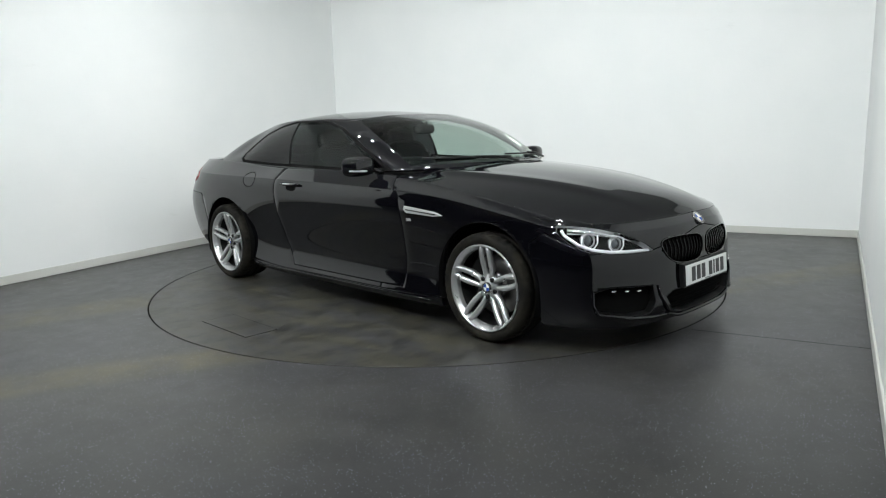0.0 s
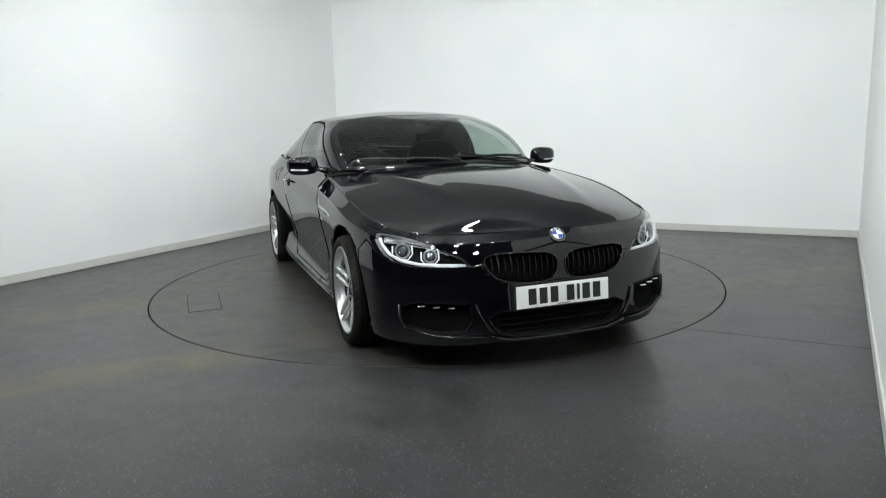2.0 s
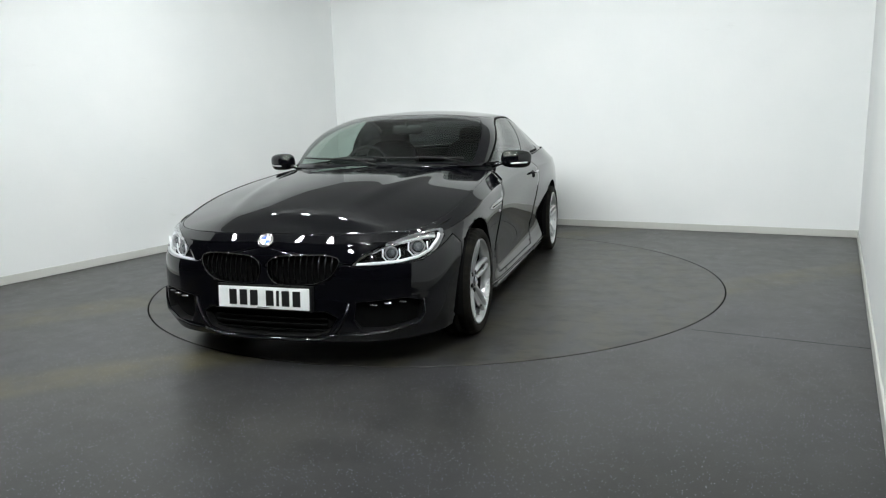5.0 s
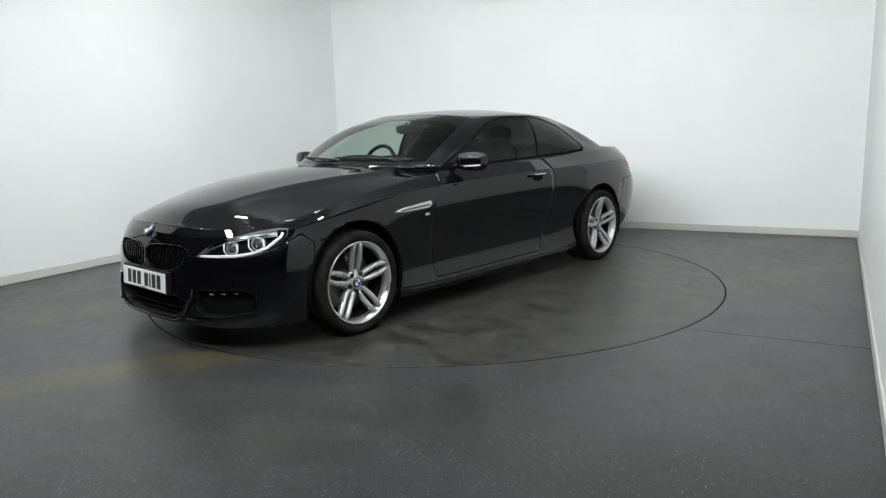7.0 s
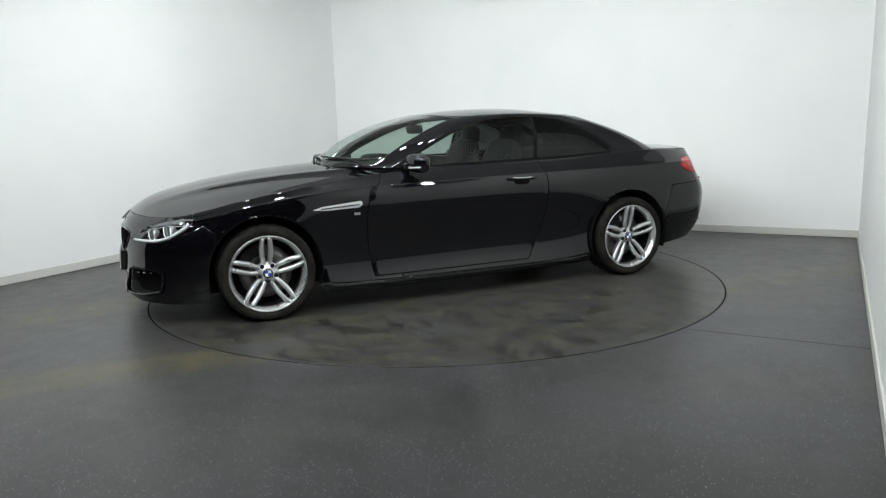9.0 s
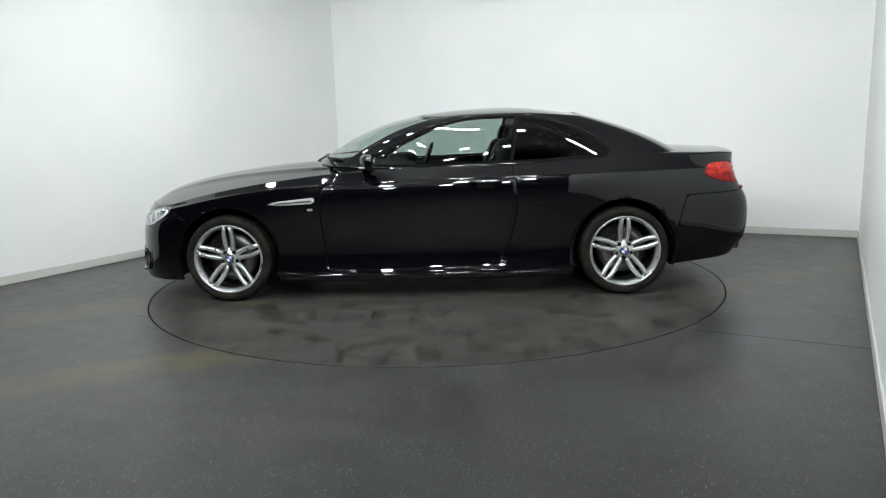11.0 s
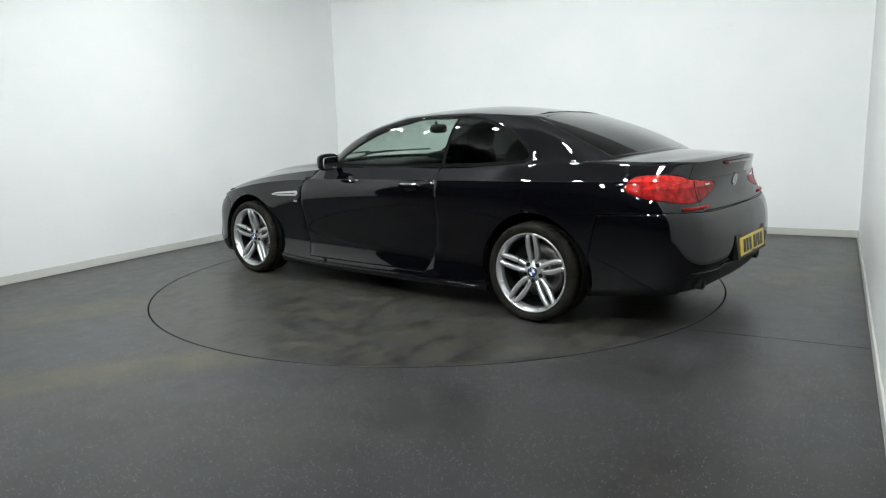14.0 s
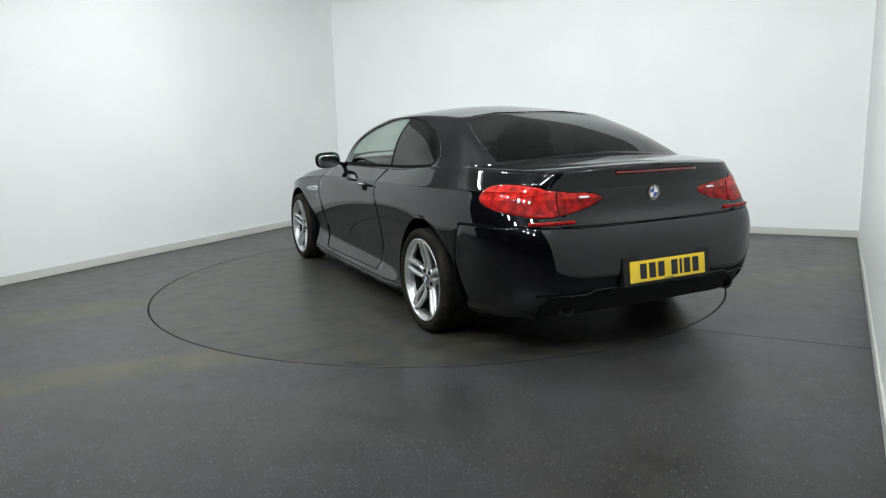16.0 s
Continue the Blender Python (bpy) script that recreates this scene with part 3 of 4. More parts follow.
def build_body(car):
    s_lines = sorted(set(np.round(np.concatenate([np.linspace(0, 15, 121)]), 4)))
    v_lines = list(np.linspace(0, 7, 57))
    F, R = dict(how="y", lo=0, hi=4.4), dict(how="y", lo=10.9, hi=15)
    kidney = outline(SHELL, rounded(KIDNEY, 2), **F)
    lamp_edge = [(.458, .550), (.515, .598), (.60, .643), (.70, .676), (.785, .691), (.823, .690), (.836, .66), (.822, .602), (.78, .566), (.70, .551), (.585, .547)]
    lamp = outline(SHELL, lamp_edge, **F)
    fine = []
    for i in range(11):
        a, b, c, d = (Vector(lamp_edge[(i + j) % 11]) for j in (-1, 0, 1, 2))
        a, d = (b * 2 - c if i == 0 else a), (c * 2 - b if i == 10 else d)
        fine += [b, *((b * 2 + (c - a) * q + (a * 2 - b * 5 + c * 4 - d) * q * q + (b * 3 - a - c * 3 + d) * q ** 3) / 2 for q in (.25, .5, .75))]
    lamp_region = outline(SHELL, [tuple(p) for p in fine], **F)
    mouth = outline(SHELL, [(0, .318), (.33, .318), (.385, .29), (.34, .215), (.25, .190), (0, .184)], **F)
    duct = outline(SHELL, [(.475, .362), (.70, .372), (.775, .348), (.765, .245), (.62, .212), (.50, .220), (.465, .275)], **F)
    X = lambda x, z: tuple(SHELL.find(x, z, "x", 3.2, 12))
    bumper_f = [(0, -.1), (X(1.76, .2)[0], -.1), X(1.74, .40), X(1.73, .60), X(1.80, .655), lamp[8], lamp[0], (0, SHELL.find(.05, .64, **F)[1])]
    nose = [(0, 0)] + [lamp[0], lamp[1], lamp[2], lamp[3], (lamp[3][0], 7.1), (0, 7.1)]
    door = [X(.70, .215), X(.735, .45), X(.745, .62), X(.715, .80), (X(.60, .90)[0], 7.1), (X(-.64, .94)[0], 7.1), X(-.66, .85), X(-.67, .6), X(-.62, .40), X(-.52, .215)]
    skirt = [(X(1.07, .2)[0], -.1), X(1.07, .205), X(-1.05, .205), (X(-1.05, .2)[0], -.1)]
    bumper_r = [(X(-1.79, .3)[0], -.1), X(-1.79, .40), X(-1.86, .70), tuple(SHELL.find(.79, .715, **R)), tuple(SHELL.find(.50, .70, **R)), (15, SHELL.find(.02, .70, **R)[1]), (15.1, -.1)]
    lid = [tuple(SHELL.find(.60, .71, **R)), tuple(SHELL.find(.615, .85, **R)), (SHELL.find(.60, .95, **R)[0], 7.1), (15.1, 7.1), (15.1, SHELL.find(.02, .705, **R)[1])]
    tail_poly = rounded([(.318, .840), (.39, .866), (.58, .876), (.70, .914), (.78, .922), (.828, .908), (.872, .862), (.876, .815), (.84, .782), (.68, .752), (.52, .770), (.385, .805)], 1)
    tail = outline(SHELL, tail_poly, **R)
    diffuser = [(15.1, SHELL.find(.02, .372, **R)[1]), tuple(SHELL.find(.30, .374, **R)), tuple(SHELL.find(.48, .378, **R)), tuple(SHELL.find(.66, .372, **R)), tuple(SHELL.find(.71, .31, **R)),
                (SHELL.find(.71, .30, **R)[0], -.1), (15.1, -.1)]
    regions = [("kidney", kidney), ("lamp", lamp_region), ("mouth", mouth), ("duct", duct), ("arch_f", arch_outline(HUB_F, ARCH_R, .05)), ("arch_r", arch_outline(HUB_R, ARCH_R, .05)),
               ("tail", tail), ("diffuser", diffuser), ("bumper_f", bumper_f), ("nose", nose), ("skirt", skirt), ("door", door), ("bumper_r", bumper_r), ("lid", lid),
               ("fender", [(0, -.1), (X(.5, .5)[0] , -.1), (X(.5, .9)[0], 7.2), (0, 7.2)])]
    got = split_surface(SHELL, s_lines, v_lines, regions)
    made = {}
    for key, name, label in (("bumper_f", "front_bumper", "gloss black front bumper with large lower intakes"), ("nose", "nose_panel", ""),
                             ("bumper_r", "rear_bumper", "gloss black rear bumper with diffuser and two exhausts")):
        made[key] = part(name, both_sides(panel_edges(got[key])), PAINT, car, label)
    for key, name in (("fender", "front_wing"), ("door", "door"), ("rest", "rear_quarter"), ("skirt", "side_skirt")):
        half = panel_edges(got[key], 0.0015, 0.02)
        other = mirrored(half)
        made[key] = (part(name, half, PAINT, car), part(name, other, PAINT, car))
    part("diffuser", both_sides(panel_edges(deeper(got["diffuser"], .012))), BLACK, car, "satin black diffuser set into the rear bumper")
    made["surfaces"] = got
    # bonnet, over the wheels back to the windscreen
    s_end = X(.56, .9)[0]
    ss = np.linspace(0, s_end, 64)
    outer = SHELL.at([(s, 7.0) for s in ss])
    inner = []
    for s, o in zip(ss, outer):
        t = (s / s_end) ** 0.9
        x = 2.21 + (.86 - 2.21) * (2.21 - o[0]) / (2.21 - outer[-1][0])
        inner.append((x, 0, on_line(BONNET_LINE, x)))
    bm = fan_surface(outer, inner, 1.05, 40)
    for v in bm.verts:      # raised middle between two creases that spread towards the windscreen
        w = min(1.0, max(0.0, (2.16 - v.co.x) / 0.45))
        y, crease = abs(v.co.y), 0.33 + 0.25 * (2.15 - v.co.x) / 1.3
        v.co.z += w * (0.007 / (1 + math.exp((y - crease) / 0.016)) + 0.006 * math.exp(-((y - crease + 0.03) / 0.07) ** 2) - 0.004)
    made["bonnet"] = part("bonnet", both_sides(panel_edges(bm)), PAINT, car, "long gloss black bonnet with soft raised edges")
    # boot lid: rear face and deck in one
    s0 = X(-1.72, .985)[0]
    ss = np.linspace(s0, 15, 50)
    outer = SHELL.at([(s, 7.0) for s in ss])
    inner = []
    for s, o in zip(ss, outer):
        x = -1.88 + (-2.386 + 1.88) * (outer[0][0] - o[0]) / (outer[0][0] + 2.386)
        inner.append((x, 0, on_line(DECK_LINE, x)))
    deck = fan_surface(outer, inner, 0.9, 16)
    for v in deck.verts:     # lip at the trailing edge
        v.co.z += 0.007 * math.exp(-((v.co.x + 2.356 - 0.20 * (v.co.y / 0.7) ** 2) / 0.075) ** 2)
    lid_bm = got["lid"]
    for v in lid_bm.verts:
        v.co.z += 0.007 * math.exp(-((v.co.x + 2.356 - 0.20 * (v.co.y / 0.7) ** 2) / 0.075) ** 2) * max(0, min(1, (v.co.z - .93) / .04))
    made["boot_lid"] = part("boot_lid", both_sides(panel_edges(lid_bm)), PAINT, car)
    made["deck"] = part("boot_deck", both_sides(panel_edges(deck)), PAINT, car, "gloss black boot deck with lip spoiler")
    # dark inner shell behind gaps and openings
    bm = sheet(0, 15, 90, lambda s: 0.3, lambda s: 7.0, 18, SHELL, -0.045)
    bm.faces.ensure_lookup_table()
    gone = [f for f in bm.faces if any(math.hypot(f.calc_center_median().x - h, f.calc_center_median().z - HUB_Z) < ARCH_R + 0.05 for h in (HUB_F, HUB_R)) and abs(f.calc_center_median().y) > .5]
    bmesh.ops.delete(bm, geom=gone, context="FACES")
    part("inner_shell", both_sides(bm), LINER, car)
    part("underbody", box_bm((3.9, 1.22, 0.10), (0.08, 0, 0.21)), LINER, car, smooth=False)
    for h in (HUB_F, HUB_R):
        for side in (1, -1):
            prof = [(ARCH_R + .003, .911 if h > 0 else .940), (ARCH_R + .006, .86), (ARCH_R + .01, .60), (.0001, .60)]
            b = lathe_bm([(r, y) for r, y in prof], 72)
            bmesh.ops.delete(b, geom=[v for v in b.verts if v.co.z < -0.14], context="VERTS")
            for v in b.verts:
                v.co = Vector((v.co.x + h, v.co.y * side, v.co.z + HUB_Z + .010))
            part("wheel_arch_liner", b, LINER, car)
    return made


def build_cabin(car):
    A, C = 2.0, 8.0
    s_lines, v_lines = list(np.linspace(0, 10, 101)), list(np.linspace(0, 3, 25))
    screen = [(-.1, .12), (1.84, .14), (1.87, 1.5), (1.82, 2.86), (-.1, 2.90)]
    rear = [(10.1, .16), (8.20, .18), (8.08, 1.2), (8.02, 2.7), (10.1, 2.84)]
    P = lambda pts: outline(CABIN, pts, "x", 1.9, 8.4)
    dlo = [(.43, .962), (.25, 1.06), (.05, 1.155), (-.12, 1.222), (-.30, 1.262), (-.5, 1.28), (-.72, 1.277), (-.92, 1.245), (-1.10, 1.185), (-1.23, 1.11), (-1.31, 1.045),
           (-1.325, 1.015), (-1.29, .995), (-1.1, .985), (-.7, .97), (-.3, .962), (.1, .957)]
    trim = [(.50, .945), (.28, 1.066), (.07, 1.168), (-.11, 1.236), (-.30, 1.277), (-.5, 1.294), (-.73, 1.291), (-.935, 1.258), (-1.12, 1.197), (-1.255, 1.118), (-1.335, 1.05),
            (-1.35, 1.008), (-1.305, .978), (-1.1, .966), (-.7, .951), (-.3, .943), (.1, .939)]
    glass_f = P(dlo[:6] + [(-.675, 1.278), (-.655, 1.13), (-.625, .969)] + [p for p in dlo[15:]])
    glass_r = P([(-.70, 1.277)] + dlo[6:15] + [(-.655, .97), (-.682, 1.13)])
    frame_poly = P(trim)
    regions = [("screen", screen), ("rear", rear), ("glass_f", glass_f), ("glass_r", glass_r), ("trim", frame_poly)]
    got = split_surface(CABIN, s_lines, v_lines, regions)
    out = {}
    out["screen"] = part("windscreen", both_sides(got["screen"]), GLASS, car, "clear raked windscreen")
    out["rear"] = part("rear_window", both_sides(got["rear"]), PRIVACY, car, "dark tinted rear window")
    for key, name, mat in (("glass_f", "door_window", DOOR_GLASS), ("glass_r", "quarter_window", PRIVACY), ("trim", "window_trim", LINER)):
        o = mirrored(got[key])
        part(name, got[key], mat, car)
        part(name, o, mat, car)
    pillars = both_sides(panel_edges(got["rest"], 0.0, 0.02))
    part("cabin_frame", pillars, PAINT, car)
    edge = CABIN.at([(s, 3.0) for s in np.linspace(0, 10, 80)])
    inner = []
    for o in edge:
        t = (edge[0][0] - o[0]) / (edge[0][0] - edge[-1][0])
        x = .02 + (-1.17 - .02) * min(1, max(0, t))
        inner.append((x, 0, on_line(ROOF_LINE, x)))
    part("roof", both_sides(panel_edges(fan_surface(edge, inner, 0.75, 14), 0.0, 0.01)), PAINT, car, "low curved gloss black roof")


def build_wheel(car, x, side, width, label):
    wheel = part("wheel", lathe_bm([(0.02, -.06), (0.075, -.06), (0.075, -.02), (0.02, -.02)], 24), STEEL, car, label)
    w = width / 2
    tyre = [(.243, -w + .02), (.262, -w + .004), (.290, -w), (.305, -w + .012), (.3125, -w + .032), (.3150, -.06), (.306, -.058), (.306, -.050), (.3155, -.048),
            (.3155, -.012), (.307, -.010), (.307, 0), (.3155, .002), (.3155, .040), (.306, .042), (.306, .050), (.3150, .052), (.3125, w - .032), (.305, w - .012), (.290, w), (.262, w - .004), (.243, w - .02)]
    steps = 144
    rubber = lathe_bm(tyre, steps)
    for v in rubber.verts:          # cut blocks along both shoulders
        r = math.hypot(v.co.x, v.co.z)
        if abs(v.co.y) > .05 and .302 < r:
            k = round(math.atan2(v.co.z, v.co.x) / (2 * math.pi) * steps)
            if k % 3 == 0:
                v.co.x *= .984
                v.co.z *= .984
    part("tyre", rubber, TYRE, wheel, "black low-profile tyre with worn tread")
    barrel = [(.243, -w + .02), (.236, -w + .05), (.222, -.02), (.222, w - .062)]
    part("barrel", lathe_bm(barrel, 64), DARK_STEEL, wheel)
    rim = [(.222, w - .062), (.225, w - .046), (.2265, w - .036), (.230, w - .030), (.235, w - .025), (.2395, w - .010), (.246, w - .005), (.251, w - .008), (.250, w - .016), (.243, w - .020)]
    part("rim", lathe_bm(rim, 128), ALLOY, wheel, "silver alloy rim with polished lip")
    face = w - .030
    for k in range(5):
        a0 = math.pi / 2 + 2 * math.pi * k / 5
        b = bmesh.new()
        for sgn in (-1, 1):       # twin bars, joined at the hub and spread at the rim
            rows = []
            for i in range(9):
                t = i / 8
                r = .055 + (.236 - .055) * t
                mid = sgn * (.0165 + .0105 * math.sin(t * math.pi) ** .8 + .004 * t)
                half = .0132 + .0034 * math.sin(t * math.pi)
                depth = face - .022 * math.sin((1 - t) * math.pi / 2) ** 2 + .012 * t
                ring = []
                for du, dh in ((-1, -.028), (-1, -.006), (-.5, .004), (.5, .004), (1, -.006), (1, -.028)):
                    u = mid + du * half
                    ring.append(b.verts.new((r * math.cos(a0) - u * math.sin(a0), depth + dh, r * math.sin(a0) + u * math.cos(a0))))
                rows.append(ring)
            for p, q in zip(rows, rows[1:]):
                for j in range(6):
                    b.faces.new((p[j], p[(j + 1) % 6], q[(j + 1) % 6], q[j]))
            b.faces.new(rows[0]), b.faces.new(rows[-1])
        bmesh.ops.recalc_face_normals(b, faces=b.faces)
        part("spoke", b, ALLOY, wheel)
        h = lathe_bm([(.0001, face - .012), (.007, face - .012), (.0135, face - .013), (.0135, face - .03)], 14)
        bmesh.ops.translate(h, verts=h.verts, vec=(math.cos(a0 + math.pi / 5) * .056, 0, math.sin(a0 + math.pi / 5) * .056))
        part("wheel_bolt", h, BLACK, wheel)
    part("hub", lathe_bm([(.0001, face - .014), (.030, face - .014), (.034, face - .018), (.066, face - .020), (.076, face - .030), (.076, face - .06)], 40), ALLOY, wheel)
    badge(wheel, pose(0, face - .009, 0, 0, 0, 90) , .032)
    part("brake_disc", lathe_bm([(.08, -.005), (.174, -.005), (.174, -.03), (.08, -.03)], 48, close=True), STEEL, wheel)
    cal = bmesh.new()
    rows = []
    for i in range(8):
        a = radians(20 + 60 * i / 7)
        rows.append([cal.verts.new((r * math.cos(a), y, r * math.sin(a))) for r, y in ((.118, .012), (.192, .012), (.198, -.04), (.118, -.04))])
    for p, q in zip(rows, rows[1:]):
        for j in range(4):
            cal.faces.new((p[j], p[(j + 1) % 4], q[(j + 1) % 4], q[j]))
    cal.faces.new(rows[0]), cal.faces.new(rows[-1])
    bmesh.ops.recalc_face_normals(cal, faces=cal.faces)
    part("brake_caliper", cal, BLACK, wheel, smooth=False)
    part("wheel_back", lathe_bm([(.0001, -.045), (.222, -.045)], 40), LINER, wheel)
    yc = side * ((.90 if x > 0 else .934) - face)
    wheel.matrix_basis = pose(x, yc, HUB_Z) @ pose(0, 0, 0, 0, 0, 0 if side > 0 else 180)
    return wheel


def badge(parent, m, r):
    """A round badge facing +x of m: quartered blue and white disc in a dark ring with a bright edge."""
    ring = part("badge", lathe_bm([(r * .70, .003), (r * .72, .0045), (r * .95, .0045), (r, .002), (r, -.004)], 40, "x"), INK, parent, "round badge with quartered blue and white centre")
    ring.matrix_basis = m
    part("edge", lathe_bm([(r * .94, .004), (r * .97, .006), (r, .004), (r * 1.0, -.004)], 40, "x"), CHROME, ring)
    part("inner_edge", lathe_bm([(r * .66, .004), (r * .69, .0058), (r * .72, .004)], 40, "x"), CHROME, ring)
    for k in range(4):
        b = bmesh.new()
        c = b.verts.new((.004, 0, 0))
        arc = [b.verts.new((.004, r * .67 * math.cos(math.pi / 2 * (k + i / 8)), r * .67 * math.sin(math.pi / 2 * (k + i / 8)))) for i in range(9)]
        for p, q in zip(arc, arc[1:]):
            b.faces.new((c, p, q))
        part("quarter", b, BLUE if k % 2 else WHITE, ring, smooth=False)
    # plain bars in place of the small raised writing on the ring
    for k in (-1, 0, 1):
        a = radians(90 + 38 * k)
        part("bar", box_bm((.002, r * .22, r * .11), (.0050, r * .83 * math.cos(a), r * .83 * math.sin(a)), Matrix.Rotation(a - math.pi / 2, 4, "X")), WHITE, ring, smooth=False)
    return ring


def number_plate(car, m, mat, label):
    plate = part("number_plate", box_bm((.006, .52, .111)), mat, car, label, smooth=False)
    plate.matrix_basis = m
    soft_edges(plate, .002)
    y = .215
    for k in range(7):          # plain bars of the characters' size
        wide = .050 if k != 2 else .018
        if k == 4:
            y -= .030
        part("bar", box_bm((.002, wide * .86, .079), (.0035, y - wide / 2, 0)), INK, plate, smooth=False)
        y -= wide + .011
    part("bar", box_bm((.002, .07, .004), (.0035, 0, -.049)), INK, plate, smooth=False)
    return plate


def facing(surf, sv):
    """The pose on a surface whose x axis points out of it."""
    p, n = Vector(surf.at(sv)[0]), Vector(surf.normal(sv)[0])
    y = Vector((0, 0, 1)).cross(n).normalized()
    z = n.cross(y)
    m = Matrix((n, y, z)).transposed().to_4x4()
    m.translation = p
    return m


def patch_line(surf, points, lift):
    """Points of a surface given as (s, v), lifted off it."""
    return [Vector(p) for p in surf.at(points) + surf.normal(points) * lift]


def deeper(bm, depth):
    """Pushes a piece of the body inwards."""
    bm.normal_update()
    for v, n in [(v, v.normal.copy()) for v in bm.verts]:
        v.co -= n * depth
    return bm


def rim_bm(bm, depth, flare=0.0):
    """The side walls that lead from the edge of a body opening inwards."""
    bm.normal_update()
    out = bmesh.new()
    for e in [e for e in bm.edges if e.is_boundary and not all(abs(v.co.y) < 1e-4 for v in e.verts)]:
        a, b = e.verts
        out.faces.new([out.verts.new(p) for p in (a.co, b.co, b.co - b.normal * depth, a.co - a.normal * depth)])
    bmesh.ops.remove_doubles(out, verts=out.verts, dist=1e-4)
    bmesh.ops.recalc_face_normals(out, faces=out.faces)
    return out


def pair(name, bm, mat, car, label=""):
    o = mirrored(bm)
    return part(name, bm, mat, car, label), part(name, o, mat, car, label)


def build_front(car, got):
    F = dict(how="y", lo=0, hi=4.4)
    # kidney grilles
    k = got["kidney"]
    frames = pair("grille", rim_bm(k, .05), GLOSS, car, "gloss black kidney grille with upright slats")
    back = deeper(k.copy(), .05)
    backs = (back, mirrored(back))
    for i, fr in enumerate(frames):
        part("backing", backs[i], LINER, fr)
        sgn = 1 if i == 0 else -1
        for j in range(11):
            y = .042 + .0315 * j
            top, low = .596 - .006 * max(0, j - 9), .458 + .003 * max(0, j - 6) ** 2 * .9
            pts = [SHELL.at(SHELL.find(y, low + (top - low) * q / 6, **F))[0] - np.array([.018 - .012 * math.sin(math.pi * q / 6), 0, 0]) for q in range(7)]
            part("slat", tube_bm([(p[0], p[1] * sgn, p[2]) for p in pts], .0050, 6), GRILLE, fr)
        loop = outline(SHELL, rounded(KIDNEY, 2), **F)
        pl = patch_line(SHELL, loop + loop[:1], .002)
        part("surround", tube_bm([(p.x, p.y * sgn, p.z) for p in pl], .0032, 8, caps=False), GLOSS, fr)
    # lower intakes
    mouth = got["mouth"]
    intake = part("lower_intake", both_sides(rim_bm(mouth, .06)), BLACK, car, "wide black lower intake with mesh bars")
    part("backing", both_sides(deeper(mouth.copy(), .06)), LINER, intake)
    for z in (.215, .245, .275):
        pts = [SHELL.at(SHELL.find(abs(y), z, **F))[0] - np.array([.03, 0, 0]) for y in np.linspace(-.32, .32, 17)]
        part("bar", tube_bm([(p[0], y, p[2]) for p, y in zip(pts, np.linspace(-.32, .32, 17))], .005, 6), LINER, intake)
    duct = got["duct"]
    ducts = pair("side_intake", rim_bm(duct, .06), BLACK, car, "black side intake with slim fog lamp")
    backs = (deeper(duct.copy(), .06), mirrored(deeper(duct.copy(), .06)))
    for i, d in enumerate(ducts):
        sgn = 1 if i == 0 else -1
        part("backing", backs[i], LINER, d)
        for j in range(3):
            p = SHELL.at(SHELL.find(.555 + .065 * j, .346 + .004 * j, **F))[0]
            b = superbox_bm((.02, .042, .011), 3.0, (p[0] - .004, p[1] * sgn, p[2]), cuts=8)
            part("fog_lamp", b, CHROME, d, "small bright fog lamp segment")
        blade = [SHELL.at(SHELL.find(y, z, **F))[0] + np.array([.012, 0, 0]) for y, z in ((.78, .36), (.782, .29), (.76, .235), (.62, .205), (.50, .196), (.40, .20))]
        part("blade", tube_bm([(p[0], p[1] * sgn, p[2]) for p in blade], [.004, .007, .010, .012, .010, .005], 8), PAINT, d)
    lip = [SHELL.at(SHELL.find(abs(y), .170 + .03 * max(0, abs(y) - .28) / .1, **F))[0] for y in np.linspace(-.38, .38, 21)]
    part("splitter", tube_bm([(p[0] + .008, y, p[2]) for p, y in zip(lip, np.linspace(-.38, .38, 21))], .010, 8), PAINT, car, "gloss black lower lip")
    for sgn in (1, -1):
        pts = [SHELL.at(SHELL.find(y, z, **F))[0] for y, z in ((.445, .36), (.43, .31), (.395, .24), (.345, .186))]
        part("blade", tube_bm([(p[0] + .006, p[1] * sgn, p[2]) for p in pts], [.005, .009, .011, .008], 8), PAINT, car)
    # headlights
    lamp = got["lamp"]
    inner = deeper(lamp.copy(), .075)
    lens = pair("headlight", lamp, LENS, car, "clear headlight with twin projectors and bright light ring")
    walls = rim_bm(lens_bm(lens[0]), .075)
    backs, sides = (inner, mirrored(inner)), (walls, mirrored(walls))
    for i, l in enumerate(lens):
        sgn = 1 if i == 0 else -1
        part("housing", backs[i], SILVER_DARK, l)
        part("bezel", sides[i], SATIN, l)
        for y, z, r in ((.632, .592, .044), (.745, .614, .050)):
            p = SHELL.at(SHELL.find(y, z, **F))[0]
            turn = Matrix.Translation((p[0], p[1] * sgn, p[2])) @ Matrix.Rotation(radians(22 * sgn), 4, "Z")
            corners = [(-.95, .55), (-1.0, -.30), (-.55, -.85), (.55, -.85), (1.0, -.30), (.95, .55)]
            ring = part("light_ring", tube_bm([(-.020, a * r * sgn, b * r) for a, b in corners], .0042, 8), RING, l, "bright six-sided light ring")
            ring.matrix_basis = turn
            bowl = part("projector", lathe_bm([(r * .60, -.030), (r * .78, -.026), (r * .80, -.035), (r * .55, -.075)], 24, "x"), SILVER_DARK, l)
            bowl.matrix_basis = turn
            eye = part("projector_lens", lathe_bm([(.0001, -.024), (r * .3, -.026), (r * .5, -.033), (r * .62, -.045)], 24, "x"), GLASSY, l)
            eye.matrix_basis = turn
